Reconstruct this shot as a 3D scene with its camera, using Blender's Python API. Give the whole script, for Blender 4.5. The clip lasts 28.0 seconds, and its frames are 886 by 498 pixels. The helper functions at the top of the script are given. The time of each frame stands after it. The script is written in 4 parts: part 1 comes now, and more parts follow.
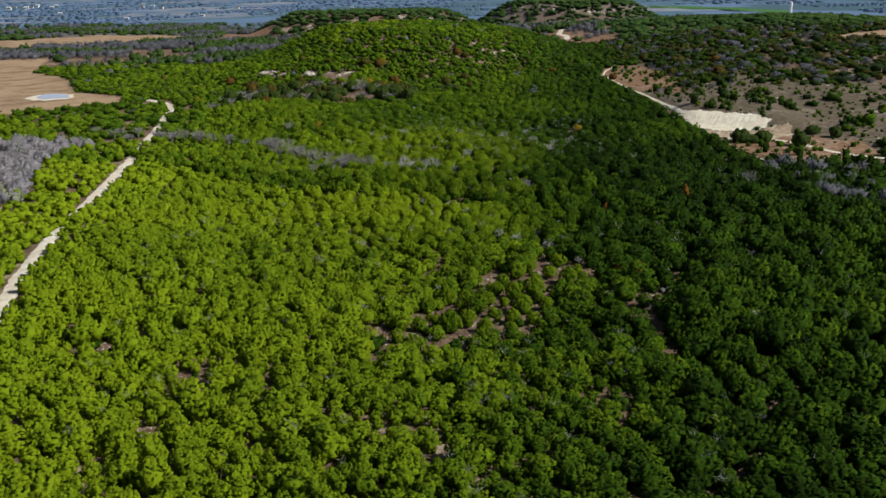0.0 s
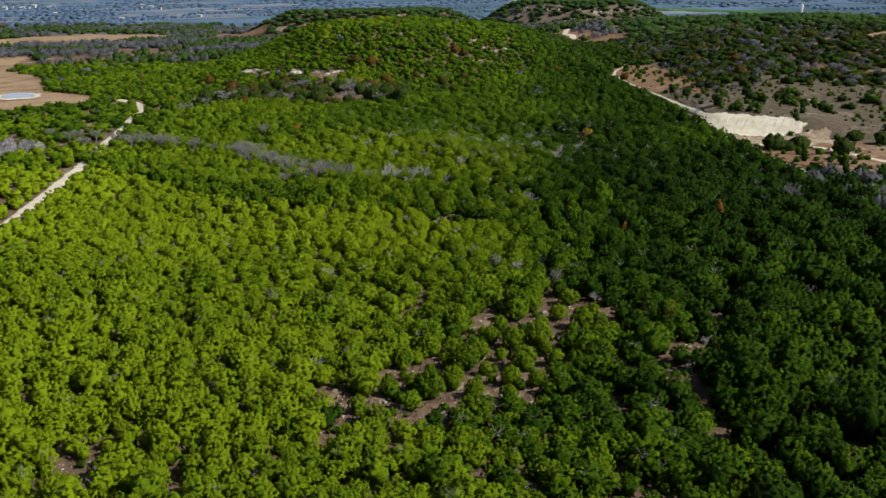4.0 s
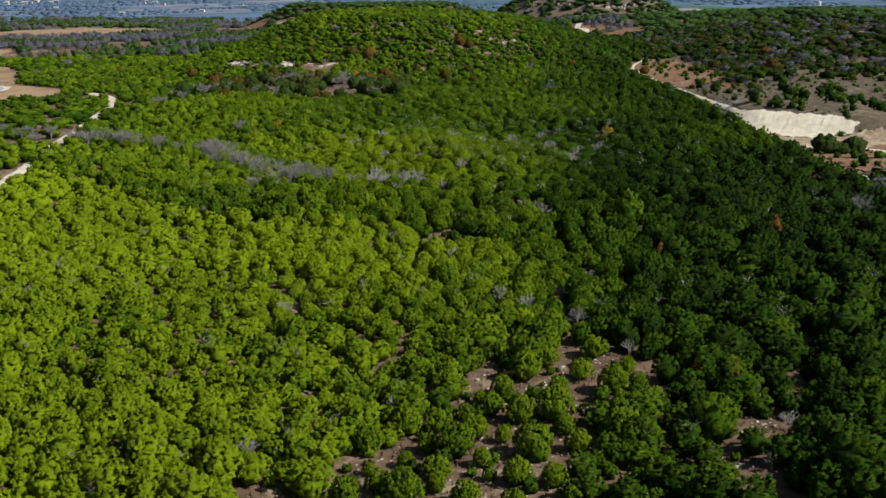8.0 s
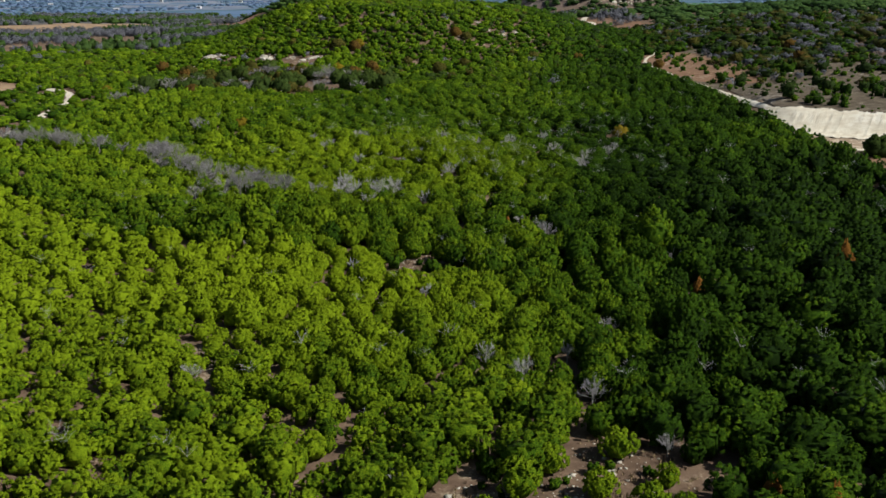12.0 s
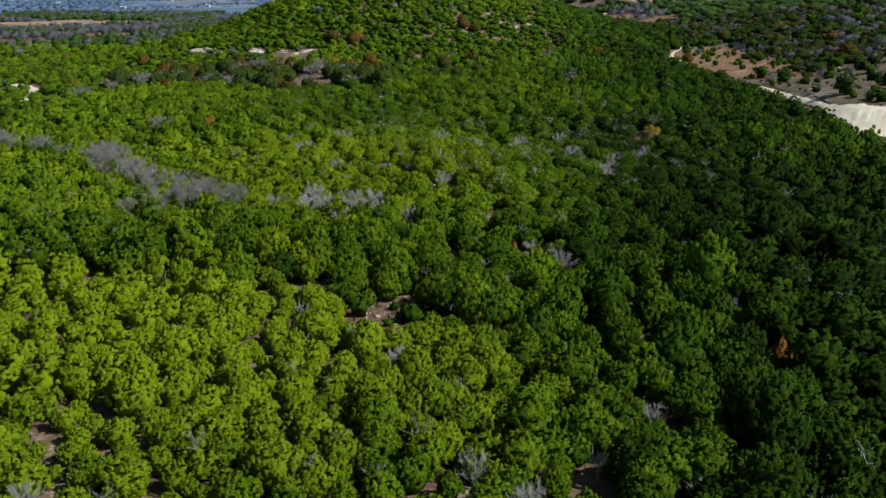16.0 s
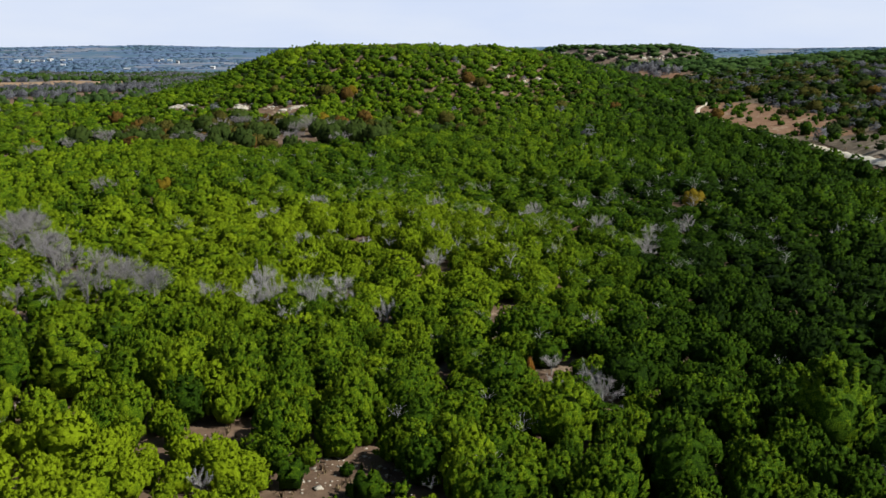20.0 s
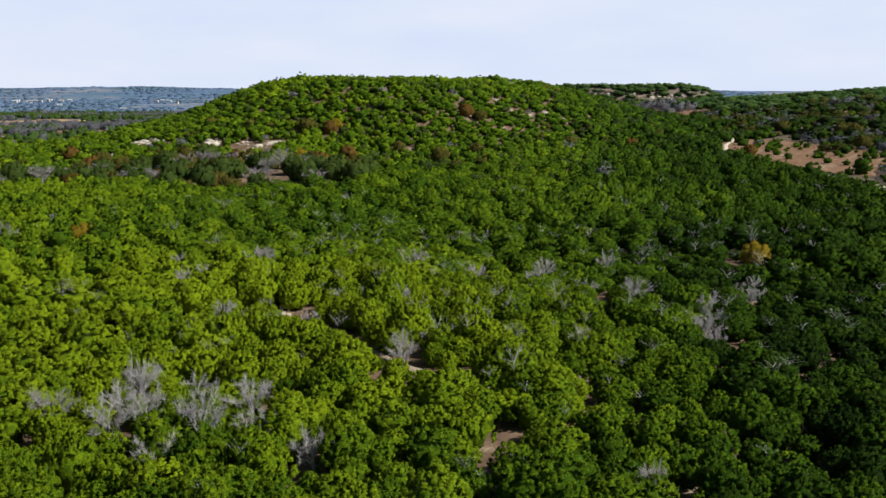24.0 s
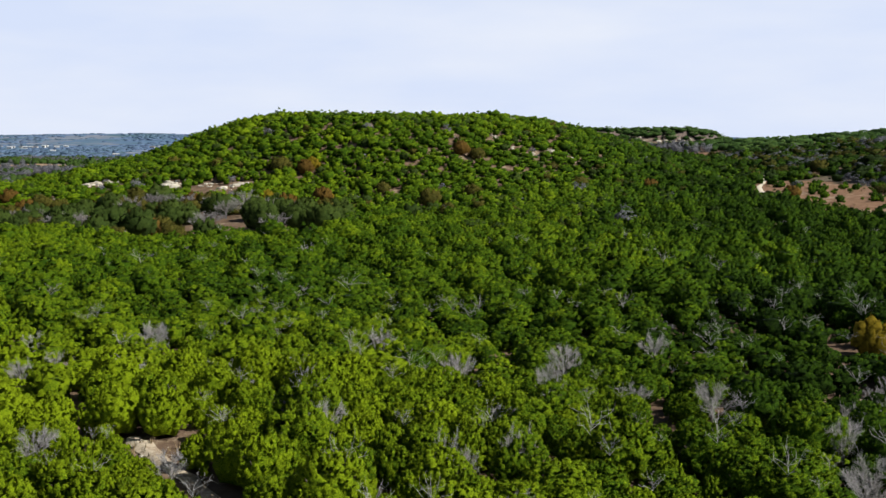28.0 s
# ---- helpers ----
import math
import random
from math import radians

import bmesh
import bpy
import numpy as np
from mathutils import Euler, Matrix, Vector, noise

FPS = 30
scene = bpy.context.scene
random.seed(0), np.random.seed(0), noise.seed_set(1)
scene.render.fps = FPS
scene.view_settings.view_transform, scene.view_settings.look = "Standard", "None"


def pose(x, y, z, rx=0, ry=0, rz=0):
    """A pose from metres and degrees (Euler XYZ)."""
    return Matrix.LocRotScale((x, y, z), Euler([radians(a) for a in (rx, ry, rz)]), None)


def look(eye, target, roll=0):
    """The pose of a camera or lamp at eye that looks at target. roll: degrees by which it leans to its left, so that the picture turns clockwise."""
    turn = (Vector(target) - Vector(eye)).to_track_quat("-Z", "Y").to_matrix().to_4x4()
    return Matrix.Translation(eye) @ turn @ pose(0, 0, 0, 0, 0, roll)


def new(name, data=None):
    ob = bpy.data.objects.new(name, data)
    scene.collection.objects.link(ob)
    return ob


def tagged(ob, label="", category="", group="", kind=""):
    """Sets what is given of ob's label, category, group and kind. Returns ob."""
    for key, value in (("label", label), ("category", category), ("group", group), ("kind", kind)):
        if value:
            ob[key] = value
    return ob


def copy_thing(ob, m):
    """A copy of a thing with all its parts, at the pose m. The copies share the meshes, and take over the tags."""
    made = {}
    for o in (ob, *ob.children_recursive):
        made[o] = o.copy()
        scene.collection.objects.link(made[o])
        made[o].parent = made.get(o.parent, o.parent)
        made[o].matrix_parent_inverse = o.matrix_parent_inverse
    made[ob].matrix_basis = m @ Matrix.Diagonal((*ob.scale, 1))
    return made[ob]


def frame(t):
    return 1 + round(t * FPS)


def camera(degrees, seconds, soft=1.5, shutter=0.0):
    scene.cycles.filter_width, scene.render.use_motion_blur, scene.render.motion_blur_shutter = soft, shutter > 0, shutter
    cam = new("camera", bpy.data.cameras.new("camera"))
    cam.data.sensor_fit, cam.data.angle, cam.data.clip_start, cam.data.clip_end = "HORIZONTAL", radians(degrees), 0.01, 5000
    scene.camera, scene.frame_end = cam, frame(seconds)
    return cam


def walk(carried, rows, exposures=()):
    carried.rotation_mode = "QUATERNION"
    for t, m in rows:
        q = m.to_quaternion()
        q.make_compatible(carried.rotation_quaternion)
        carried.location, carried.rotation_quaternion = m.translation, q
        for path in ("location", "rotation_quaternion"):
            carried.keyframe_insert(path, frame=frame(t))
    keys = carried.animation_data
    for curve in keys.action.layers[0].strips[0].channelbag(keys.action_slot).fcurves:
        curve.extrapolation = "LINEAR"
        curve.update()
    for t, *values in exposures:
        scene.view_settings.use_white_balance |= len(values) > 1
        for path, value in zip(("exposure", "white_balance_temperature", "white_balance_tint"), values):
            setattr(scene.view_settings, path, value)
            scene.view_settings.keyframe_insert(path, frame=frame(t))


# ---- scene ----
cam = camera(44.8, 28.0, soft=1.5)
walk(cam, [
    (0, look((0.02, 0.20, 63.99), (-4.81, 97.01, 39.42), -0.43)),
    (1, look((0.36, 11.20, 62.64), (-4.53, 108.03, 38.12), -0.40)),
    (2, look((0.76, 22.64, 61.03), (-4.20, 119.48, 36.59), -0.37)),
    (3, look((1.11, 33.99, 59.49), (-3.94, 130.86, 35.16), -0.32)),
    (3.5, look((1.22, 39.61, 58.59), (-3.85, 136.50, 34.35), -0.27)),
    (5.5, look((1.50, 61.82, 55.29), (-3.81, 158.70, 31.07), 0.06)),
    (6, look((1.57, 67.20, 54.50), (-3.83, 164.07, 30.26), 0.05)),
    (7, look((1.62, 78.05, 52.97), (-3.99, 174.89, 28.69), 0.08)),
    (8, look((1.80, 88.93, 51.53), (-4.05, 185.75, 27.20), 0.04)),
    (9, look((1.96, 99.74, 50.18), (-4.06, 196.55, 25.85), 0.06)),
    (10, look((2.42, 110.49, 48.88), (-3.73, 207.27, 24.51), 0.05)),
    (11, look((2.84, 121.36, 47.38), (-3.30, 218.13, 22.95), 0.08)),
    (12, look((3.40, 131.87, 45.80), (-2.80, 228.65, 21.41), 0.05)),
    (12.5, look((3.70, 137.14, 44.99), (-2.50, 233.93, 20.63), 0.04)),
    (14.5, look((4.28, 157.49, 41.90), (-2.62, 254.21, 17.48), 0.08)),
    (15, look((4.29, 162.44, 41.17), (-2.82, 259.15, 16.73), 0.12)),
    (16, look((4.25, 172.45, 39.98), (-3.27, 269.17, 15.73), 0.12)),
    (16.5, look((4.16, 177.50, 39.34), (-3.51, 274.31, 15.47), 0.08)),
    (17, look((4.01, 182.58, 38.69), (-3.76, 279.49, 15.24), 0.06)),
    (17.5, look((3.83, 187.66, 38.04), (-4.05, 284.67, 15.09), 0.07)),
    (18, look((3.68, 192.72, 37.50), (-4.30, 289.90, 15.32), 0.04)),
    (18.5, look((3.59, 197.76, 36.90), (-4.51, 295.13, 15.60), 0.02)),
    (19, look((3.50, 202.86, 36.28), (-4.72, 300.40, 15.82), 0.04)),
    (19.5, look((3.36, 208.05, 35.62), (-4.98, 305.76, 16.05), 0.05)),
    (20, look((3.17, 213.19, 35.04), (-5.21, 311.07, 16.36), 0.03)),
    (20.5, look((2.89, 218.36, 34.66), (-5.51, 316.38, 16.74), 0.03)),
    (21, look((2.71, 223.57, 34.19), (-5.69, 321.69, 16.85), 0.01)),
    (21.5, look((2.68, 228.99, 33.61), (-5.78, 327.18, 16.67), 0.03)),
    (23.5, look((2.33, 251.13, 31.00), (-6.37, 349.58, 15.78), 0.15)),
    (24, look((2.16, 256.54, 30.48), (-6.57, 355.05, 15.65), 0.19)),
    (25, look((1.73, 267.33, 29.57), (-7.04, 365.98, 15.72), 0.17)),
    (26, look((1.39, 278.42, 28.68), (-7.44, 377.23, 16.07), 0.14)),
    (27, look((1.19, 289.37, 27.78), (-7.71, 388.31, 16.30), 0.07)),
    (28, look((1.01, 300.41, 26.80), (-7.92, 399.46, 16.29), 0.17)),
], exposures=[(0, -0.30, 6300, 10), (5, -0.26, 6420, 10), (9, -0.20, 6400, 10), (13, -0.22, 6200, 9), (16.5, -0.24, 6080, 8), (18.5, -0.14, 6250, 9), (20, -0.11, 6350, 9), (22, -0.08, 6440, 9.5), (25, -0.06, 6480, 10), (28, -0.05, 6480, 10)])

# ---- sky and sun ----
SUN_ELEVATION, SUN_FROM = 43.0, 106.0  # degrees over the horizon; degrees clockwise from the way ahead (+y)
world = bpy.data.worlds.new("sky")
scene.world = world
world.use_nodes = True
wn, wl = world.node_tree.nodes, world.node_tree.links
wn.clear()
sky = wn.new("ShaderNodeTexSky")
sky.sky_type, sky.sun_disc = "NISHITA", False
sky.sun_elevation, sky.sun_rotation = radians(SUN_ELEVATION), radians(SUN_FROM)
sky.air_density, sky.dust_density, sky.ozone_density, sky.altitude = 1.0, 1.6, 1.0, 250
bg, wout = wn.new("ShaderNodeBackground"), wn.new("ShaderNodeOutputWorld")
bg.inputs["Strength"].default_value = 1.0
# The clear sky overhead pales into a bright, thinly clouded haze towards the horizon.
way = wn.new("ShaderNodeTexCoord").outputs["Generated"]
parts = wn.new("ShaderNodeSeparateXYZ")
wl.new(way, parts.inputs[0])
pale = wn.new("ShaderNodeMapRange")
pale.interpolation_type = "SMOOTHSTEP"
for key, value in (("From Min", 0.36), ("From Max", 0.10), ("To Min", 0.0), ("To Max", 1.0)):
    pale.inputs[key].default_value = value
wl.new(parts.outputs[2], pale.inputs["Value"])
streak = wn.new("ShaderNodeVectorMath")
streak.operation = "MULTIPLY"
streak.inputs[1].default_value = (2.2, 2.2, 9.0)
wl.new(way, streak.inputs[0])
cirrus = wn.new("ShaderNodeTexNoise")
cirrus.inputs["Scale"].default_value, cirrus.inputs["Detail"].default_value = 1.6, 5.0
wl.new(streak.outputs[0], cirrus.inputs["Vector"])
veil = wn.new("ShaderNodeValToRGB")
veil.color_ramp.elements[0].position, veil.color_ramp.elements[0].color = 0.38, (0.705, 0.795, 1.0, 1)
veil.color_ramp.elements[1].position, veil.color_ramp.elements[1].color = 0.72, (0.84, 0.89, 1.0, 1)
wl.new(cirrus.outputs["Fac"], veil.inputs["Fac"])
dim = wn.new("ShaderNodeVectorMath")
dim.operation = "SCALE"
dim.inputs["Scale"].default_value = 0.046
wl.new(sky.outputs[0], dim.inputs[0])
haze = wn.new("ShaderNodeMix")
haze.data_type = "RGBA"
wl.new(pale.outputs[0], haze.inputs[0])
wl.new(dim.outputs[0], haze.inputs[6])
wl.new(veil.outputs["Color"], haze.inputs[7])
wl.new(haze.outputs[2], bg.inputs["Color"])
wl.new(bg.outputs[0], wout.inputs["Surface"])
sun = new("sun", bpy.data.lights.new("sun", "SUN"))
sun.data.energy, sun.data.angle, sun.data.color = 5.4, radians(0.6), (1.0, 0.95, 0.86)
sx, sy = math.sin(radians(SUN_FROM)), math.cos(radians(SUN_FROM))
sun.matrix_world = look((sx * 800, sy * 800 + 300, 800 * math.tan(radians(SUN_ELEVATION))), (0, 300, 0))

# ---- land ----
def sstep(a, b, v):
    u = np.clip((np.asarray(v, float) - a) / (b - a), 0, 1)
    return u * u * (3 - 2 * u)


def mesa(x, y, cx, cy, rx, ry, flank):
    """1 on a flat hilltop, falling to 0 over the flank."""
    k = np.sqrt(((x - cx) / rx) ** 2 + ((y - cy) / ry) ** 2) + 1e-6
    far = (k - 1) * np.sqrt((x - cx) ** 2 + (y - cy) ** 2) / k
    return 1 - sstep(0, flank, far)


def cut_slope(x, y):
    """0 below and 1 above the quarry's cut bank."""
    return sstep(396, 413, y + 0.55 * (x - 89)) * sstep(64, 78, x) * (1 - sstep(102, 122, x)) * (1 - sstep(425, 500, y))


def height(x, y):
    x, y = np.asarray(x, float), np.asarray(y, float)
    g = 2.6 + 0.0175 * np.clip(y - 160, -120, 380)
    g = g + 0.02 * np.clip(x, -60, 60) - 0.035 * np.clip(-x - 50, 0, 260)
    g = g * (1 - sstep(1000, 1700, y)) - 6 * sstep(1000, 1700, y)
    g = g * (1 - sstep(400, 900, np.abs(x))) - 6 * sstep(400, 900, np.abs(x))
    g = g + np.clip(12.5 - g, 0, None) * mesa(x, y, -70, 650, 70, 45, 75)
    g = g + (31.8 - g) * mesa(x, y, -50, 715, 44, 62, 85)
    g = g + (24 - g) * mesa(x, y, -145, 1270, 80, 60, 70)
    g = g + (30 - g) * mesa(x, y, 92, 1400, 62, 60, 75)
    back = sstep(620, 780, y)
    g = g + 17.8 * np.exp(-0.5 * ((x - 235 - 12 * back) / (150 - 20 * back)) ** 2 - 0.5 * ((y - 880) / 260) ** 2) * sstep(20, 150, x + 0.1 * (y - 400))
    g = g + 0.9 * np.sin(x / 31 + 1.3) * np.sin(y / 43) + 0.5 * np.sin(x / 13 + y / 17)
    g = g + 3.9 * cut_slope(x, y)
    r = np.hypot(x, y)
    g = g + 36 * sstep(3300, 4700, r) * (0.85 + 0.15 * np.sin(np.arctan2(x, y) * 23) * np.sin(np.arctan2(x, y) * 7 + 1))
    return g

# ---- materials ----
def material(name, rough=0.8, spec=0.3):
    m = bpy.data.materials.new(name)
    m.use_nodes = True
    b = m.node_tree.nodes["Principled BSDF"]
    b.inputs["Roughness"].default_value = rough
    b.inputs["Specular IOR Level"].default_value = spec
    return m, m.node_tree.nodes, m.node_tree.links, b


def noise_node(n, l, scale, detail=3.0, rough=0.55, coords=None):
    t = n.new("ShaderNodeTexNoise")
    t.inputs["Scale"].default_value, t.inputs["Detail"].default_value, t.inputs["Roughness"].default_value = scale, detail, rough
    if coords is None:
        coords = n.new("ShaderNodeNewGeometry").outputs["Position"]
    l.new(coords, t.inputs["Vector"])
    return t.outputs["Fac"]


def ramp(n, l, fac, stops):
    r = n.new("ShaderNodeValToRGB")
    e = r.color_ramp.elements
    while len(e) < len(stops):
        e.new(0.5)
    for k, (p, c) in zip(e, stops):
        k.position, k.color = p, (*c, 1)
    l.new(fac, r.inputs["Fac"])
    return r.outputs["Color"]


def mixed(n, l, fac, a, b, kind="MIX"):
    m = n.new("ShaderNodeMix")
    m.data_type, m.blend_type = "RGBA", kind
    for k, v in ((0, fac), (6, a), (7, b)):
        if isinstance(v, bpy.types.NodeSocket):
            l.new(v, m.inputs[k])
        else:
            m.inputs[k].default_value = v if k == 0 else (*v, 1)
    return m.outputs[2]


def sums(n, l, kind, *values):
    out = values[0]
    for v in values[1:]:
        m = n.new("ShaderNodeMath")
        m.operation = kind
        for k, s in enumerate((out, v)):
            if isinstance(s, bpy.types.NodeSocket):
                l.new(s, m.inputs[k])
            else:
                m.inputs[k].default_value = s
        out = m.outputs[0]
    return out


def bumped(n, l, b, fac, strength, distance):
    k = n.new("ShaderNodeBump")
    k.inputs["Strength"].default_value, k.inputs["Distance"].default_value = strength, distance
    l.new(fac, k.inputs["Height"])
    l.new(k.outputs[0], b.inputs["Normal"])


def foliage(name, dark, mid, light, grain=9.0, cut=0.0):
    """Leaf colour from each tree's own tone, with light and shade painted in, the stand round it and the spray."""
    m, n, l, b = material(name, 0.8, 0.06)
    tone = n.new("ShaderNodeAttribute")
    tone.attribute_name = "tone"
    own = n.new("ShaderNodeObjectInfo").outputs["Random"]
    stand = noise_node(n, l, 0.018, 2.0)
    clump = ramp(n, l, noise_node(n, l, grain * 0.2, 2.0, 0.6), ((0.34, (0, 0, 0)), (0.66, (1, 1, 1))))
    fine = ramp(n, l, noise_node(n, l, grain * 1.25, 4.0, 0.8), ((0.37, (0, 0, 0)), (0.62, (1, 1, 1))))
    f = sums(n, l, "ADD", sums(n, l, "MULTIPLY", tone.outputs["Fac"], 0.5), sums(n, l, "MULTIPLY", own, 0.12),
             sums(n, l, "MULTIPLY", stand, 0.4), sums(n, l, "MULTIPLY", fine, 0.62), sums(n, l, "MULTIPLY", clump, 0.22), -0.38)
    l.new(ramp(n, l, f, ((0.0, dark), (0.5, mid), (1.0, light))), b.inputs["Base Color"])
    bumped(n, l, b, noise_node(n, l, grain * 0.9, 4.0, 0.75), 0.8, 0.14)
    # Sprays near the path are open, with gaps between their twigs.
    lace = n.new("ShaderNodeAttribute")
    lace.attribute_name = "lace"
    gaps = noise_node(n, l, 9.5, 1.5, 0.6)
    open_ = sums(n, l, "MAXIMUM", lace.outputs["Fac"], cut)
    twigs = sums(n, l, "GREATER_THAN", gaps, sums(n, l, "MULTIPLY", open_, 0.46))
    sprays = sums(n, l, "GREATER_THAN", noise_node(n, l, 3.0, 1.0, 0.5), sums(n, l, "MULTIPLY", open_, 0.40))
    l.new(sums(n, l, "MULTIPLY", twigs, sprays), b.inputs["Alpha"])
    return m


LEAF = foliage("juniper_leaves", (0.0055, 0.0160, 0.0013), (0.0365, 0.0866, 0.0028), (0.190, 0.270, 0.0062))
# Far and hill leaves are dulled and blued, painting in distance haze.
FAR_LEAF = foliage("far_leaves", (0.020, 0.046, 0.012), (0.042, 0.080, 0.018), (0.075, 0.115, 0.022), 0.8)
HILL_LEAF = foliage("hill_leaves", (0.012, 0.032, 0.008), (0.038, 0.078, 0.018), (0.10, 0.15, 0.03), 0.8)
OAK_LEAF = foliage("oak_leaves", (0.0276, 0.0324, 0.0060), (0.0715, 0.0702, 0.0130), (0.1330, 0.1155, 0.0196), 7.0, 0.9)
LIVE_LEAF = foliage("live_oak_leaves", (0.0120, 0.0250, 0.0050), (0.0348, 0.0600, 0.0108), (0.0715, 0.1008, 0.0169))
BROWN_LEAF = foliage("brown_oak_leaves", (0.0420, 0.0270, 0.0060), (0.0975, 0.0572, 0.0117), (0.1680, 0.1015, 0.0210))
RUST_LEAF = foliage("rust_leaves", (0.0900, 0.0372, 0.0072), (0.1820, 0.0813, 0.0143), (0.2940, 0.1470, 0.0245))
GOLD_LEAF = foliage("golden_leaves", (0.0720, 0.0570, 0.0048), (0.1560, 0.1170, 0.0078), (0.2520, 0.1820, 0.0140))
GREY_WOODS = foliage("grey_woods", (0.0892, 0.0952, 0.1122), (0.1487, 0.1547, 0.1768), (0.2125, 0.2167, 0.2380), 2.5, 1.06)
THICKET_TWIG = foliage("thicket_twigs", (0.2400, 0.2325, 0.2513), (0.3600, 0.3450, 0.3675), (0.4500, 0.4312, 0.4500), 5.0, 1.04)


def bark(name, dark, light):
    m, n, l, b = material(name, 0.85, 0.2)
    l.new(ramp(n, l, noise_node(n, l, 9.0, 4.0), ((0.3, dark), (0.7, light))), b.inputs["Base Color"])
    bumped(n, l, b, noise_node(n, l, 25.0, 3.0), 0.6, 0.03)
    return m


BARK = bark("juniper_bark", (0.10, 0.075, 0.055), (0.22, 0.18, 0.14))
GREY_BARK = bark("weathered_grey_wood", (0.27, 0.262, 0.265), (0.50, 0.485, 0.475))
BROWN_TWIG = bark("brown_grey_twigs", (0.18, 0.17, 0.172), (0.35, 0.335, 0.335))


def soil(name, a, b_, c, far=False, cover=0.54):
    m, n, l, b = material(name, 0.95, 0.1)
    big, mid, fine = noise_node(n, l, 0.05, 3.0), noise_node(n, l, 0.45, 4.0), noise_node(n, l, 4.0, 4.0, 0.7)
    col = mixed(n, l, ramp(n, l, sums(n, l, "ADD", sums(n, l, "MULTIPLY", mid, 0.7), sums(n, l, "MULTIPLY", fine, 0.3)), ((0.38, (0, 0, 0)), (0.62, (1, 1, 1)))), a, b_)
    col = mixed(n, l, ramp(n, l, sums(n, l, "ADD", sums(n, l, "MULTIPLY", big, 0.45), sums(n, l, "MULTIPLY", mid, 0.3), sums(n, l, "MULTIPLY", fine, 0.25)), ((cover, (0, 0, 0)), (cover + 0.06, (1, 1, 1)))), col, c)
    if far:
        pos = n.new("ShaderNodeNewGeometry").outputs["Position"]
        sep = n.new("ShaderNodeSeparateXYZ")
        l.new(pos, sep.inputs[0])
        scaled = n.new("ShaderNodeVectorMath")
        scaled.operation = "MULTIPLY"
        l.new(pos, scaled.inputs[0])
        scaled.inputs[1].default_value = (1, 0.7, 1)
        warp = n.new("ShaderNodeVectorMath")
        warp.operation = "MULTIPLY_ADD"
        wob = n.new("ShaderNodeTexNoise")
        wob.inputs["Scale"].default_value, wob.inputs["Detail"].default_value = 0.006, 4.0
        l.new(pos, wob.inputs["Vector"])
        l.new(wob.outputs["Color"], warp.inputs[0])
        warp.inputs[1].default_value = (260, 260, 0)
        l.new(scaled.outputs[0], warp.inputs[2])
        cell = n.new("ShaderNodeTexVoronoi")
        cell.inputs["Scale"].default_value = 0.0042
        l.new(warp.outputs[0], cell.inputs["Vector"])
        pick = n.new("ShaderNodeSeparateColor")
        l.new(cell.outputs["Color"], pick.inputs[0])
        # Far ground turns blue with distance: haze painted into the colour.
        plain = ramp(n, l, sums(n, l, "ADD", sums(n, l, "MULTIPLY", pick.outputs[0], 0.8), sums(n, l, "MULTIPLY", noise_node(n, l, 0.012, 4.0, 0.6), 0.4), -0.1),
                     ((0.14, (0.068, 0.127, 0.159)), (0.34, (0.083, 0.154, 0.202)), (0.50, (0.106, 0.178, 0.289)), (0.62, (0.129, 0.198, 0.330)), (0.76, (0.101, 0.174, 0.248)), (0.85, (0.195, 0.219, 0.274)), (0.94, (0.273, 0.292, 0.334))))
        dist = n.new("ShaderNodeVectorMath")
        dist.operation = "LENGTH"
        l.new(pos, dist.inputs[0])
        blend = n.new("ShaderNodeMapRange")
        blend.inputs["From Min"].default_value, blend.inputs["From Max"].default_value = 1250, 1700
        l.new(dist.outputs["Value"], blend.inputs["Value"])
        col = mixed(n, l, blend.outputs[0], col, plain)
    l.new(col, b.inputs["Base Color"])
    bumped(n, l, b, fine, 0.7, 0.12)
    return m


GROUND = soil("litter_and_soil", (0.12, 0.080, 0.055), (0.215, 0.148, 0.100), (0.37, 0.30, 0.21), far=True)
REDSOIL = soil("reddish_soil", (0.20, 0.115, 0.07), (0.28, 0.175, 0.11), (0.36, 0.28, 0.20))
SLOPE = soil("stony_pasture", (0.098, 0.080, 0.055), (0.165, 0.134, 0.096), (0.28, 0.245, 0.195))
FIELD = soil("dry_grass_field", (0.32, 0.22, 0.13), (0.47, 0.345, 0.22), (0.25, 0.165, 0.10), cover=0.50)
GREENFIELD = soil("winter_crop", (0.06, 0.16, 0.05), (0.08, 0.20, 0.06), (0.09, 0.18, 0.06))
LIME = soil("crushed_limestone", (0.66, 0.59, 0.45), (0.80, 0.75, 0.61), (0.84, 0.80, 0.68))
BENCH = soil("buff_crushed_stone", (0.30, 0.22, 0.15), (0.44, 0.35, 0.25), (0.58, 0.50, 0.38), cover=0.48)
ROAD = soil("caliche_road", (0.62, 0.55, 0.43), (0.78, 0.72, 0.59), (0.82, 0.78, 0.67))
ROCK = soil("weathered_limestone", (0.42, 0.38, 0.31), (0.62, 0.58, 0.49), (0.72, 0.69, 0.60))
STRAW = soil("dry_straw", (0.30, 0.22, 0.12), (0.46, 0.36, 0.21), (0.38, 0.28, 0.15))


def paint(name, colour, rough=0.6):
    m, n, l, b = material(name, rough, 0.3)
    l.new(mixed(n, l, noise_node(n, l, 0.9, 3.0), colour, tuple(v * 0.8 for v in colour)), b.inputs["Base Color"])
    return m


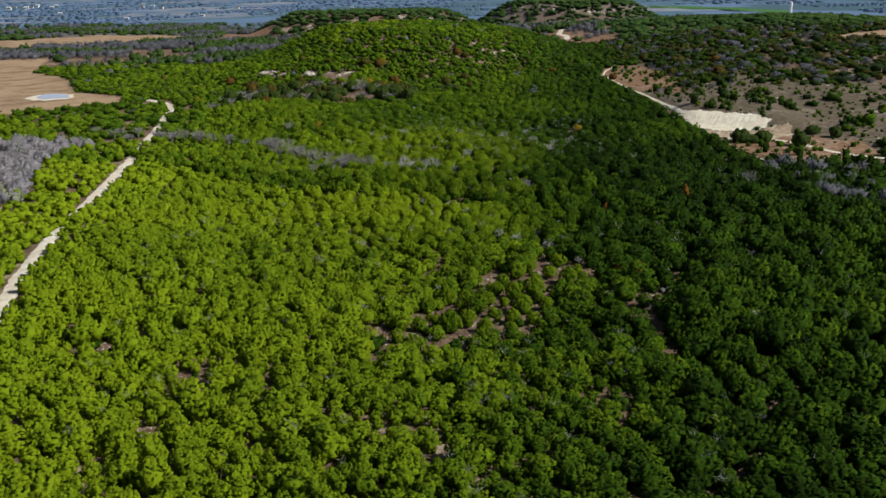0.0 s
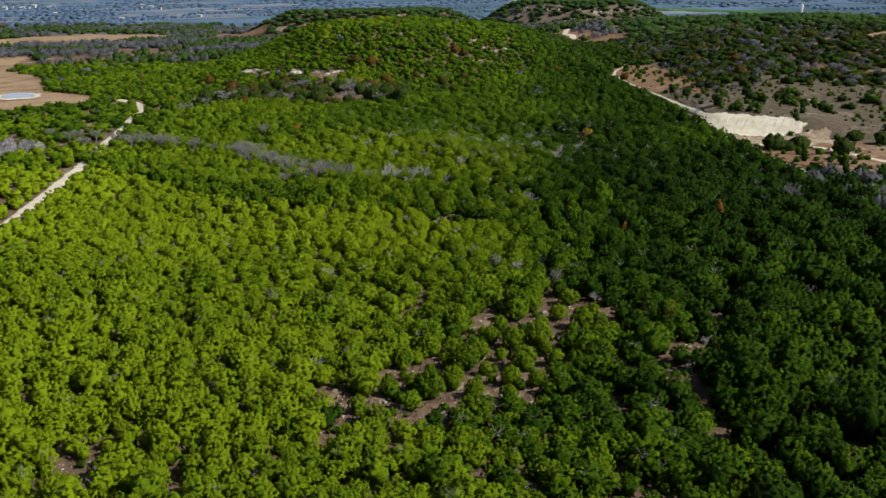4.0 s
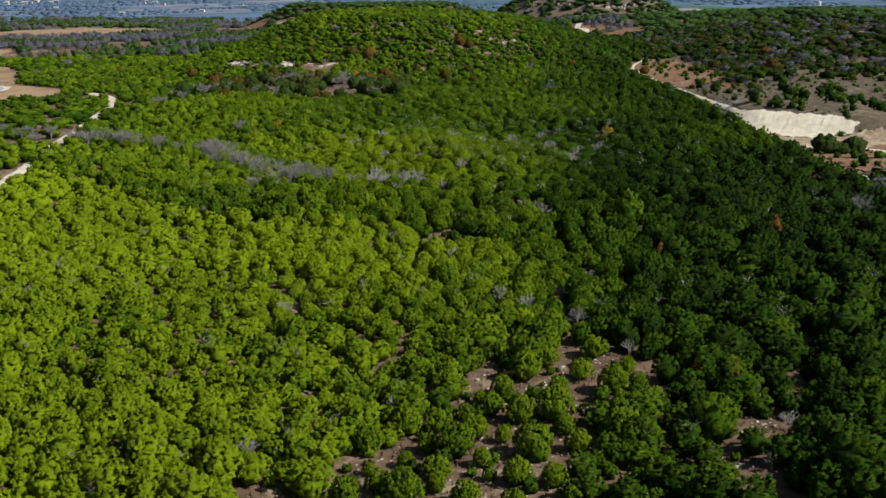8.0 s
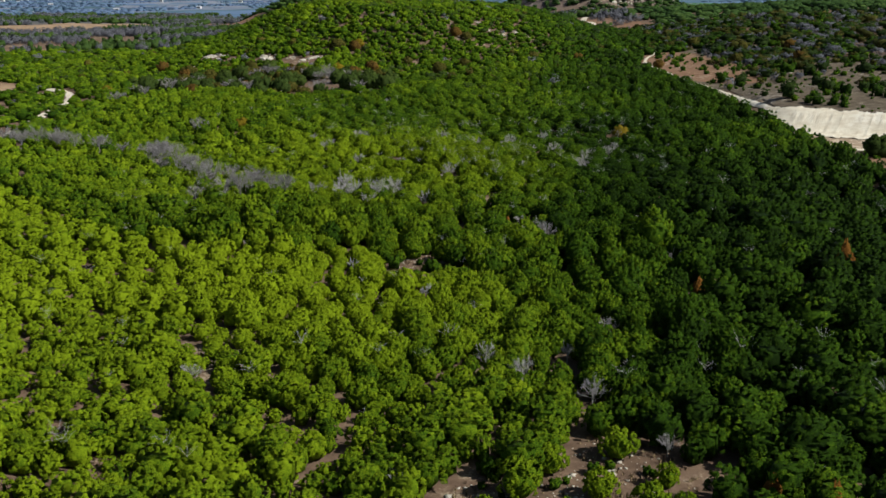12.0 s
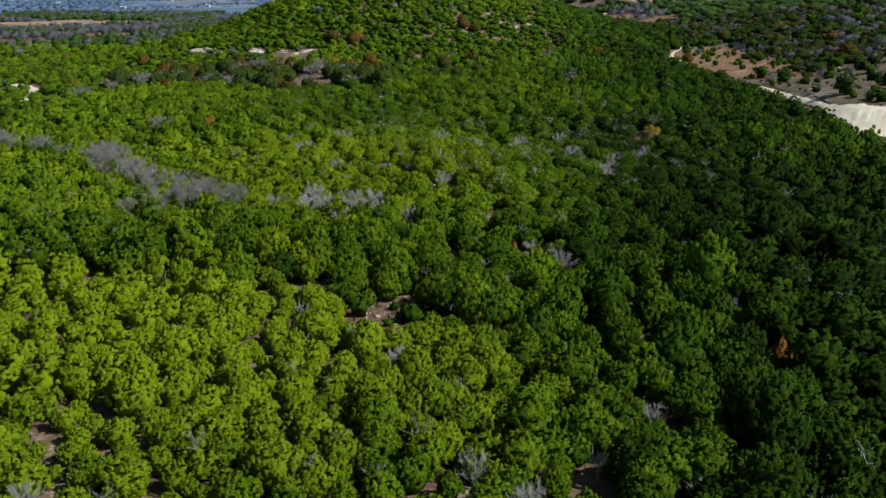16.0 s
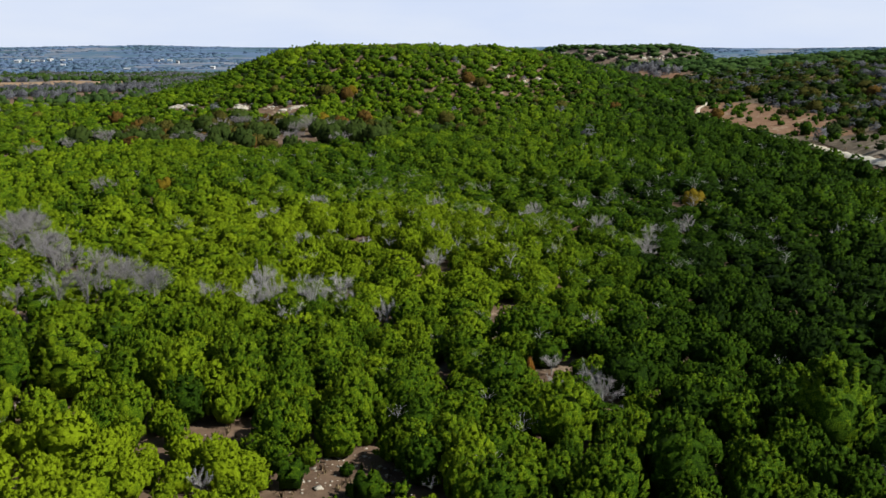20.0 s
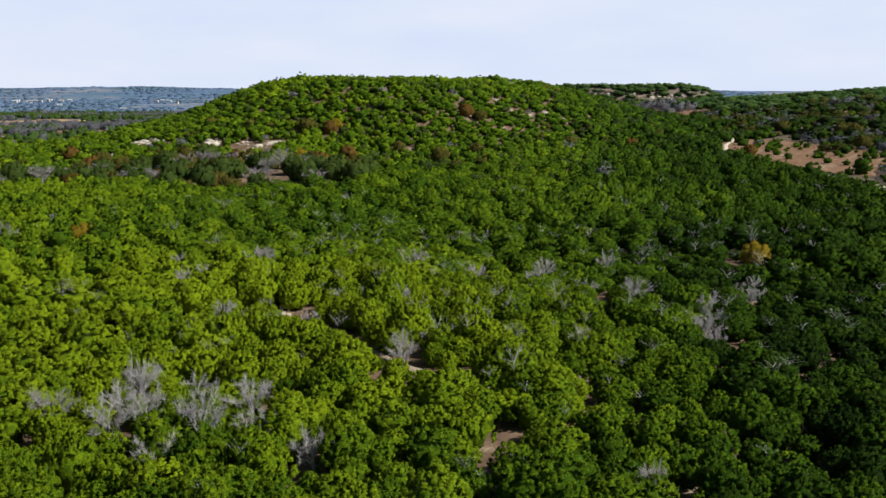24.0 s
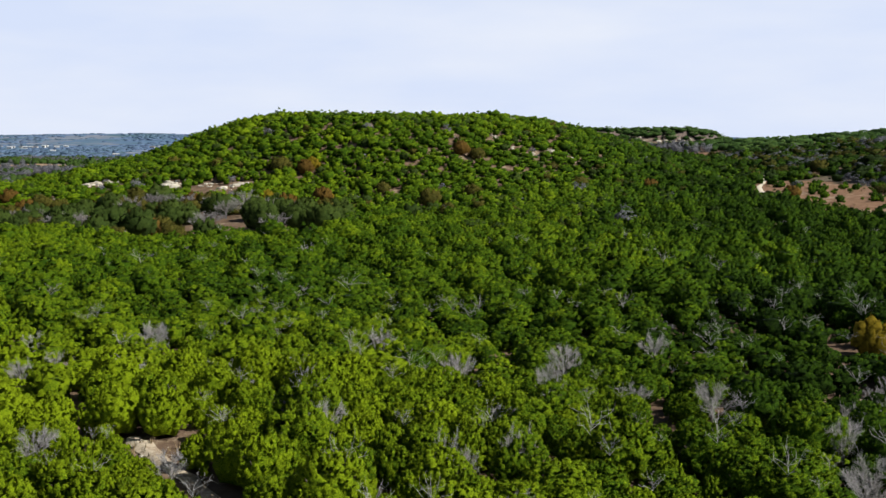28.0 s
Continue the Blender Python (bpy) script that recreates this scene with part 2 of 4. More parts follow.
WHITEWALL, ROOFING, GREYROOF = paint("white_siding", (0.80, 0.79, 0.76)), paint("dark_shingles", (0.16, 0.15, 0.15)), paint("pale_metal_roof", (0.62, 0.64, 0.66), 0.4)
GLASS, _n, _l, _b = material("window_glass", 0.08, 0.5)
_b.inputs["Base Color"].default_value = (0.04, 0.05, 0.06, 1)
POND, _n, _l, _b = material("pond_water", 0.06, 0.5)
_b.inputs["Base Color"].default_value = (0.16, 0.19, 0.20, 1)


# ---- mesh helpers ----
def quad_mesh(name, verts, quads, mat, tone=None, facing=None):
    """One mesh from arrays of corners and four-cornered faces."""
    me = bpy.data.meshes.new(name)
    verts, quads = np.ascontiguousarray(verts, np.float32), np.ascontiguousarray(quads, np.int32)
    me.vertices.add(len(verts))
    me.vertices.foreach_set("co", verts.ravel())
    me.loops.add(quads.size)
    me.loops.foreach_set("vertex_index", quads.ravel())
    me.polygons.add(len(quads))
    me.polygons.foreach_set("loop_start", np.arange(0, quads.size, 4, dtype=np.int32))
    me.polygons.foreach_set("use_smooth", np.ones(len(quads), bool))
    if tone is not None:
        a = me.attributes.new("tone", "FLOAT", "POINT")
        a.data.foreach_set("value", np.ascontiguousarray(tone, np.float32))
    lace = facing[:, 3] if facing is not None else None
    if lace is not None:
        a = me.attributes.new("lace", "FLOAT", "POINT")
        a.data.foreach_set("value", np.ascontiguousarray(lace, np.float32))
    me.update(calc_edges=True)
    if facing is not None:
        me.normals_split_custom_set_from_vertices(np.ascontiguousarray(facing[:, :3], np.float32))
    me.materials.append(mat)
    return me


def part(name, bm, mat, parent, label=""):
    me = bpy.data.meshes.new(name)
    bm.to_mesh(me)
    bm.free()
    me.materials.append(mat)
    return part_of(name, me, parent, label)


def part_of(name, me, parent, label=""):
    ob = new(name, me)
    ob.parent = parent
    return tagged(ob, label=label)


def drape(name, xs, ys, mat, lift=0.0, inside=None, label="", category="", kind="structure"):
    """A sheet laid on the land over a grid of places; inside(x, y) keeps only what it holds for."""
    gx, gy = np.meshgrid(xs, ys)
    v = np.stack([gx, gy, height(gx, gy) + lift], -1).reshape(-1, 3)
    i, j = np.meshgrid(np.arange(len(xs) - 1), np.arange(len(ys) - 1))
    a = (j * len(xs) + i).ravel()
    q = np.stack([a, a + 1, a + len(xs) + 1, a + len(xs)], -1)
    if inside is not None:
        q = q[inside(v[q].mean(1)[:, 0], v[q].mean(1)[:, 1])]
        used, back = np.unique(q, return_inverse=True)
        v, q = v[used], back.reshape(-1, 4)
    return tagged(new(name, quad_mesh(name, v, q, mat)), label, category, kind=kind)


def along(points, step=1.5):
    """Places along a smooth line through the points."""
    p = np.array(points, float)
    s = np.r_[0, np.cumsum(np.hypot(*np.diff(p, axis=0).T))]
    t = np.arange(0, s[-1], step)
    out = np.stack([np.interp(t, s, p[:, 0]), np.interp(t, s, p[:, 1])], -1)
    k = max(3, int(10 / step) | 1)
    pad = np.pad(out, ((k // 2, k // 2), (0, 0)), mode="edge")
    return np.stack([np.convolve(pad[:, c], np.ones(k) / k, "valid") for c in (0, 1)], -1)


def track(name, points, width, mat, label, lift=0.3):
    """A dirt road: a strip with ragged edges that follows the land."""
    c = along(points)
    d = np.gradient(c, axis=0)
    side = np.stack([-d[:, 1], d[:, 0]], -1) / np.hypot(*d.T)[:, None]
    rng = np.random.default_rng(len(c))
    offs = np.linspace(-0.5, 0.5, 6)
    rag = rng.normal(0, 0.16, (len(c), 2))
    v = []
    for k, o in enumerate(offs):
        w = width * o + (rag[:, 0] if k == 0 else rag[:, 1] if k == 5 else 0)
        q = c + side * np.reshape(w, (-1, 1))
        v.append(np.c_[q, height(q[:, 0], q[:, 1]) + lift - (0.16 if k in (0, 5) else 0.05 if k in (1, 4) else 0)])
    v = np.stack(v, 1)
    a = (np.arange(len(c) - 1)[:, None] * 6 + np.arange(5)).ravel()
    return tagged(new(name, quad_mesh(name, v.reshape(-1, 3), np.stack([a, a + 1, a + 7, a + 6], -1), mat)), label, "road", kind="structure")


def near_line(x, y, points, step=3.0):
    """The distance of places from a line."""
    c = along(points, step)
    return np.min(np.hypot(x[:, None] - c[None, :, 0], y[:, None] - c[None, :, 1]), 1)


def in_poly(x, y, poly):
    hit, p = np.zeros(np.shape(x), bool), np.array(poly, float)
    for (ax, ay), (bx, by) in zip(p, np.roll(p, -1, 0)):
        if ay != by:
            hit ^= ((ay > y) != (by > y)) & (x < (bx - ax) * (y - ay) / (by - ay) + ax)
    return hit


# ---- the plan ----
WEST_ROAD = [(-84, 150), (-98, 200), (-104, 223), (-109, 247), (-113, 272), (-117, 300), (-125, 345), (-129, 372), (-132, 388), (-138, 430), (-147, 468), (-154, 502), (-158, 520), (-168, 535), (-180, 548)]
EAST_ROAD = [(72, 650), (66, 622), (60, 598), (57, 580), (61, 543), (67, 493), (70, 453), (73, 424), (76, 388), (79, 360), (84, 338), (95, 322), (112, 310), (150, 300)]
QUARRY_ROAD = [(79, 380), (90, 380), (100, 376), (112, 352), (130, 335)]
FOOTPATH = [(-27, 369.8), (-25, 367.4), (-22.8, 364.6), (-21.6, 362.6), (-19.7, 360.4), (-16.5, 356.7), (-15.2, 354.8), (-13.6, 352.4), (-11, 348), (-8.4, 344.6), (-6.6, 342.8), (-4.8, 341.4), (-2.7, 339.8), (-0.6, 337.8), (0.6, 335.8)]
FORK_ROAD = [(56, 870), (58, 900), (54, 950), (60, 1010)]
WEST_FIELD = [(-405, 871), (-373, 897), (-329, 759), (-280, 698), (-240, 609), (-198, 567), (-189, 537), (-215, 517), (-290, 490), (-420, 600)]
FAR_FIELD = [(-620, 1136), (-500, 1270), (-420, 1340), (-360, 1290), (-342, 1150), (-385, 1095), (-430, 1065), (-520, 1010)]
HILL_FIELD = [(-306, 1150), (-330, 1330), (-262, 1250), (-240, 1190), (-205, 1140), (-191, 1120)]
RED_FIELD = [(20, 900), (40, 1000), (75, 960), (95, 800), (70, 780), (50, 860)]
PASTURE = [(58, 600), (62, 545), (70, 470), (76, 400), (80, 360), (96, 325), (160, 305), (190, 420), (180, 500), (150, 560), (105, 560), (90, 640)]
GREEN_FIELD = [(338, 2440), (417, 2330), (530, 1990), (575, 2200), (460, 2500), (361, 2620)]
BEND = [(54, 575), (61, 618), (72, 632), (84, 614), (88, 560), (96, 520), (80, 494), (70, 500), (60, 545)]
BANK = [(71, 429), (76, 420), (88, 411), (98, 405), (101, 399), (97, 395), (88, 393.5), (80, 397), (75, 404), (71.5, 416)]
BENCH_EDGE = [(73, 418), (76, 402), (81, 397), (88, 394), (98, 395), (107, 396), (106, 384), (98, 376), (86, 377), (78, 384), (75, 396)]
RIDGE_FIELD = [(212, 720), (240, 748), (290, 745), (290, 685), (242, 690), (219, 693)]
# Openings in the wood: x, y, half widths, turn in degrees.
CLEARING = [(-20, 181, 2.6, 3.0, 0), (-18.5, 172, 2.0, 4.0, 0), (-13.2, 176.5, 1.8, 2.6, 0), (-7.3, 174.4, 2.4, 3.6, 0),
            (41.6, 227.5, 1.6, 3.4, 0), (36.9, 211.5, 1.8, 3.4, 0), (31.5, 199, 2.4, 3.4, 0), (25.8, 188.4, 1.6, 4.2, 0)]
# One larger opening, with junipers standing singly in it: x, y and the crown's half width.
OPEN_GROUND = [(-17, 181), (-15.4, 188), (-13.6, 193), (-10.6, 197), (-7.0, 199.9), (-4.5, 207), (-4.6, 211), (-1.3, 217), (1.5, 221), (6, 219), (10.5, 226), (16, 226), (20.2, 219), (19.5, 210), (13, 205), (11.2, 193), (8.4, 188), (5.2, 180), (-2, 179), (-10, 180)]
CLEARING_TREES = [(-1.4, 199.9, 1.58), (-3.3, 195.4, 2.0), (-5.0, 190.0, 1.46), (-9.0, 200.6, 1.75), (-5.7, 201.4, 1.6), (-12.6, 196.0, 1.61), (-12.0, 190.2, 0.65), (0.4, 205.7, 1.39), (3.8, 203.6, 1.6),
                  (7.6, 204.3, 2.1), (4.9, 195.3, 1.9), (9.8, 196.1, 1.35), (4.5, 215.6, 1.9), (7.2, 219.8, 1.5), (11.3, 215.3, 1.5), (14.9, 211.1, 1.7), (17.9, 211.8, 1.18), (13.4, 222.7, 1.7),
                  (17.2, 217.2, 1.08), (3.3, 189.1, 1.45), (-0.4, 193.0, 0.95), (0.5, 189.8, 0.72), (-1.7, 184.5, 1.4), (-8.0, 183.6, 2.0), (-4.8, 187.1, 1.0), (7.0, 188.8, 1.33),
                  (-8.4, 192.4, 0.9), (-10.6, 186.4, 1.2), (-6.2, 196.2, 1.1), (1.8, 198.6, 0.9), (8.6, 200.4, 1.2), (1.6, 211, 1.3), (8.4, 210.4, 1.2), (-2.6, 204.4, 1.0), (15.6, 206.6, 1.2), (-13.6, 184.2, 1.3), (3, 183.4, 1.2), (-1, 209, 0.8)]
GLADES = [(-69, 174, 3, 4, 20), (-48, 160, 2.4, 1.8, 0), (-48, 141, 2.4, 1.8, 0), (42, 148, 2.4, 1.6, 0), (43, 164, 2.4, 1.6, 0), (-9.6, 280.5, 3.0, 7.0, 0), (-20, 289.5, 1.8, 2.4, -20),
            (-38, 295.5, 4, 2.0, -10), (-30, 297, 3, 0.6, 0)]
PATH_GAPS = [(-73, 412, 5, 1.8, -20), (-23, 365.6, 1.6, 1.0, 0),
            (22, 466, 3, 1.4, 0), (10, 530, 3.5, 3.0, 0), (-72, 520, 14, 5, 5), (-64, 515, 8, 4, 0), (-170, 533, 9, 6, -30), (-147, 505, 9, 3.6, 5), (-121.5, 497, 3, 3, 0), (-78, 416, 4, 2.4, 0)]

# Where single trees and rocks stand.
NEAR_BARE = [(29, 191), (-25, 192), (33, 200), (-17, 201), (-11, 206), (35, 215), (-6, 217), (18, 223), (12, 234), (5, 239), (-31, 240), (17, 242), (1, 244), (10, 246), (15, 255), (-7, 265), (-19, 280), (27, 282), (40, 285), (36, 287), (33, 288), (-17, 291), (23, 292), (35, 292), (15, 294), (10, 295), (9, 298), (5, 301), (-53, 301), (8, 301), (-10, 302), (-21, 303), (-38, 304), (-62, 307), (5, 307), (15, 311), (-6, 314), (9, 317)]
MID_BARE = [(-22, 321), (-12, 322), (-17, 327), (-21, 327), (-28, 328), (-26, 330), (-19, 333), (-29, 333), (-24, 336), (-29, 337), (-9, 345), (18, 352), (18, 356), (-3, 358), (-20, 359), (0, 360), (-16, 361), (-30, 363), (-12, 365), (-6, 369), (-1, 370), (22, 373), (25, 373), (-17, 374), (13, 374), (2, 375), (-21, 377), (8, 377), (-31, 381), (2, 382), (-5, 383), (-41, 383), (-23, 384), (-6, 386), (-33, 392), (-13, 394), (-35, 397), (13, 405), (22, 412), (-35, 464), (-61.5, 414), (19.3, 365), (34.6, 382), (31, 392.7), (-39.6, 386.8), (25.4, 380), (27.2, 381.6), (45.8, 364.6), (-34.8, 397.4), (-7, 350.4), (-9.4, 346.6), (-4, 359.3), (3.1, 386.9), (19.1, 358.3), (26.2, 373.5), (11.1, 393.2), (0.1, 351.3), (6.2, 348.1), (-45.4, 394.4), (19.2, 434.7)]
DRAW_BARE = [(70, 297), (91, 300), (87, 304), (-51, 329), (-48, 330), (-57, 331), (-48, 336), (-44, 338), (-48, 339), (-59, 349), (-55, 350), (-63, 354), (-72, 368), (-78, 377), (-84, 383), (-91, 386), (-98, 389), (-105, 391), (-117, 397), (-112, 397), (-122, 398), (-140, 403), (-130, 405), (-80, 413), (-140, 414), (-163, 430), (-96, 517), (-95, 546), (-77, 549), (-83, 551), (-69, 553), (-130, 487), (-126, 484), (-122, 494), (-75, 367), (-70, 366)]
DEAD_PLACES = [(29, 210), (25, 213), (28, 268), (50, 280), (3, 305), (-5, 313), (-77, 385)]
OAK_PLACES = [(-64.6, 597), (-72, 600), (-40, 578), (-53, 565), (-25.6, 560), (-16, 572), (-22, 612), (-17, 610), (89.6, 557), (31, 600), (-128, 569), (-97, 558), (-108, 503), (-104, 573), (-133, 577), (-145, 585), (-60, 690), (12, 600), (60, 560), (102, 610), (86, 640), (120, 600), (-90, 535), (-70, 545), (110, 545)]
THICKET = [(-215, 408), (-184, 417), (-162, 408), (-152, 392), (-156, 368), (-150, 342), (-138, 318), (-137, 300), (-175, 300)]
GROVE = [(-132, 503), (-40, 498), (-36, 542), (-75, 562), (-130, 560)]
GOLD_PLACES = [(-124, 533), (-66, 561), (-63, 600), (-70, 420), (30, 395), (-52, 566), (-145, 520)]
LIVE_PLACES = [(84, 372), (88, 371), (92, 373), (103, 366), (112, 385), (118, 378)]
LEDGES = [(-81, 590, 5.0), (-85, 588, 3.2), (-100, 594, 6.4), (-103, 597, 4.4), (-126, 606, 6.4), (-131, 608, 5.0), (-118, 600, 2.0), (-91, 592, 2.4),
          (3.6, 632, 3.4), (9.4, 631, 3.6), (-1, 625, 2.4), (-13.6, 636, 2.2), (-25, 627, 2.2), (-93, 663, 2.6), (-89, 649, 2.2), (-7.4, 627, 1.8), (-132, 588, 3.0)]


def openness(x, y):
    out = np.zeros(np.shape(x))
    for cx, cy, a, b, turn in CLEARING + GLADES + PATH_GAPS:
        c, s = math.cos(radians(turn)), math.sin(radians(turn))
        u, v = (x - cx) * c + (y - cy) * s, -(x - cx) * s + (y - cy) * c
        out = np.maximum(out, 1.6 - np.sqrt((u / (a + 0.8)) ** 2 + (v / (b + 0.8)) ** 2))
    return np.where(in_poly(np.asarray(x, float), np.asarray(y, float), OPEN_GROUND), 1.2, out)


# ---- ground, fields, roads ----
def spaced(lo, a, b, hi, step, grow=1.055):
    mid = list(np.arange(a, b + step, step))
    for end, sign in ((hi, 1), (lo, -1)):
        s, v = step, (mid[-1] if sign > 0 else mid[0])
        while (v < end) if sign > 0 else (v > end):
            s = min(s * grow, 160)
            v = v + sign * s
            mid.append(v) if sign > 0 else mid.insert(0, v)
    return np.array(mid)


drape("ground", spaced(-4900, -170, 210, 4900, 5.0), spaced(-2600, 100, 780, 4900, 5.0), GROUND, label="brown soil and leaf litter reaching the horizon, haze painted in far off", category="ground")
drape("field_west", np.arange(-425, -180, 6.0), np.arange(485, 900, 6.0), FIELD, 0.25, lambda x, y: in_poly(x, y, WEST_FIELD), "dry tan mown field beside the wood", "field")
drape("field_far", np.arange(-625, -330, 12.0), np.arange(925, 1310, 12.0), FIELD, 0.5, lambda x, y: in_poly(x, y, FAR_FIELD), "dry tan field in the valley", "field")
drape("field_hill", np.arange(-335, -175, 8.0), np.arange(1115, 1335, 8.0), REDSOIL, 0.5, lambda x, y: in_poly(x, y, HILL_FIELD), "reddish bare field at the hill's foot", "field")
drape("field_red", np.arange(15, 100, 4.0), np.arange(775, 1005, 4.0), REDSOIL, 0.3, lambda x, y: in_poly(x, y, RED_FIELD), "reddish bare soil at a road fork", "field")
drape("bend_soil", np.arange(52, 100, 1.5), np.arange(490, 636, 1.5), REDSOIL, 0.24, lambda x, y: in_poly(x + 2 * np.sin(y / 3), y + 3 * np.sin(x / 4), BEND), "orange-red bare soil round a road bend", "ground")
drape("field_green", np.arange(300, 600, 10.0), np.arange(1980, 2640, 10.0), GREENFIELD, 0.8, lambda x, y: in_poly(x, y, GREEN_FIELD) & ~((x + 0.45 * y > 1488) & (x + 0.45 * y < 1500)), "flat green winter crop field far off", "field")
drape("pasture", np.arange(56, 196, 3.0), np.arange(300, 645, 3.0), SLOPE, 0.16, lambda x, y: in_poly(x, y, PASTURE), "stony grey-brown pasture slope with thin grass", "ground")
bank = drape("quarry_bank", np.arange(67, 106, 0.35), np.arange(384, 432, 0.35), LIME, 0.5,
             lambda x, y: in_poly(x + 0.4 * np.sin(y * 1.3), y + 0.5 * np.sin(x * 1.1) + 0.4 * np.sin(x * 2.7) + 0.25 * np.sin(x * 6.1), BANK), "pale cut limestone bank beside a dirt road", "quarry")
for _v in bank.data.vertices:
    _u = 0.9 * _v.co.x - 0.45 * _v.co.y
    _v.co.z += (0.05 * math.sin(_u * 1.9 + 2 * math.sin(_u * 0.7)) + 0.035 * math.sin(_u * 5.3 + 3 * math.sin(_u * 0.37)) + 0.025 * math.sin(_u * 11.7 + 0.6 * _v.co.y)) * (0.8 + 0.5 * math.sin(_v.co.y * 0.9 + _v.co.x * 0.5))
drape("quarry_bench", np.arange(70, 110, 0.7), np.arange(368, 432, 0.7), BENCH, 0.30,
      lambda x, y: in_poly(x + 0.6 * np.sin(y * 1.1), y + 0.8 * np.sin(x * 0.8), BENCH_EDGE), "buff crushed stone floor below a cut bank", "ground")
drape("field_ridge", np.arange(205, 300, 4.0), np.arange(680, 760, 4.0), FIELD, 0.3, lambda x, y: in_poly(x, y + 3 * np.sin(x / 9), RIDGE_FIELD), "tan grass opening on a wooded ridge", "field")
drape("quarry_floor", np.arange(76, 126, 2.0), np.arange(335, 386, 2.0), REDSOIL, 0.3, lambda x, y: ((x - 101) / 23) ** 2 + ((y - 360) / 22) ** 2 + 0.2 * np.sin(x * 0.6) < 1, "reddish trampled soil below a cut bank", "ground")
track("road_west", WEST_ROAD, 3.8, ROAD, "pale caliche ranch road through the wood")
track("road_east", EAST_ROAD, 1.9, ROAD, "pale caliche road along a stony slope")
track("road_quarry", QUARRY_ROAD, 2.4, ROAD, "pale dirt track below a quarry bank", 0.5)
track("footpath", FOOTPATH, 1.0, BENCH, "narrow buff footpath between junipers", 0.22)
track("road_fork", FORK_ROAD, 5.0, ROAD, "pale dirt road on a reddish rise", 0.5)
drape("pond_shore", np.arange(-270, -218, 1.0), np.arange(552, 612, 1.0), LIME, 0.5, lambda x, y: ((x + 243) / 15.5) ** 2 + ((y - 579 + 0.8 * (x + 243)) / 21) ** 2 + 0.12 * np.sin(x * 0.7) < 1, "bare pale clay shore of a stock pond", "shore")
pond = drape("pond", np.arange(-262, -222, 1.0), np.arange(555, 605, 1.0), POND, 0.75, lambda x, y: ((x + 240) / 10) ** 2 + ((y - 576 + 0.8 * (x + 240)) / 13) ** 2 < 1, "small still grey stock pond", "pond")
for _v in pond.data.vertices:
    _v.co.z = float(height(-240.0, 577.0)) + 0.9


# ---- leaves, crowns and trees as arrays ----
def ball(n):
    """Corners and faces of a cube of n by n faces a side blown up to a unit ball."""
    at, verts, quads = {}, [], []
    for axis in range(3):
        for sign in (-1, 1):
            for i in range(n):
                for j in range(n):
                    q = []
                    for di, dj in ((0, 0), (1, 0), (1, 1), (0, 1)):
                        p = [0.0] * 3
                        p[axis], p[(axis + 1) % 3], p[(axis + 2) % 3] = sign, 2 * (i + di) / n - 1, 2 * (j + dj) / n - 1
                        key = tuple(round(v, 4) for v in p)
                        if key not in at:
                            at[key] = len(verts)
                            verts.append(np.array(p) / np.linalg.norm(p))
                        q.append(at[key])
                    quads.append(q if sign > 0 else q[::-1])
    return np.array(verts), np.array(quads)


def cap(shape):
    """A ball without its underside."""
    v, q = shape
    q = q[v[q].mean(1)[:, 2] > -0.6]
    used, back = np.unique(q, return_inverse=True)
    return v[used], back.reshape(-1, 4)


BALL1, BALL2 = ball(1), cap(ball(2))


def dome(sides, rings):
    """Corners, faces and facings of a small round-topped tuft: rings of corners and a flat cap, open below."""
    v = []
    for lo, r in ((-0.55, 0.80), (0.25, 0.97), (0.80, 0.56)) if rings == 3 else ((-0.15, 0.96), (0.62, 0.52)):
        for s in range(sides):
            a = 2 * math.pi * (s + 0.5 * (len(v) // sides)) / sides
            v.append((r * math.cos(a), r * math.sin(a), lo))
    q = [(k * sides + s, k * sides + (s + 1) % sides, (k + 1) * sides + (s + 1) % sides, (k + 1) * sides + s) for k in range(rings - 1) for s in range(sides)]
    top = (rings - 1) * sides
    q += [(top, top + 1, top + 2, top + 3)] if sides == 4 else [(top, top + 1, top + 2, top + 3), (top, top + 3, top + 4, top + 5)]
    v = np.array(v, float)
    return v, np.array(q), v / np.linalg.norm(v, axis=1)[:, None]


DOMES = {3: dome(6, 3), 2: dome(6, 2), 1: dome(4, 2)}


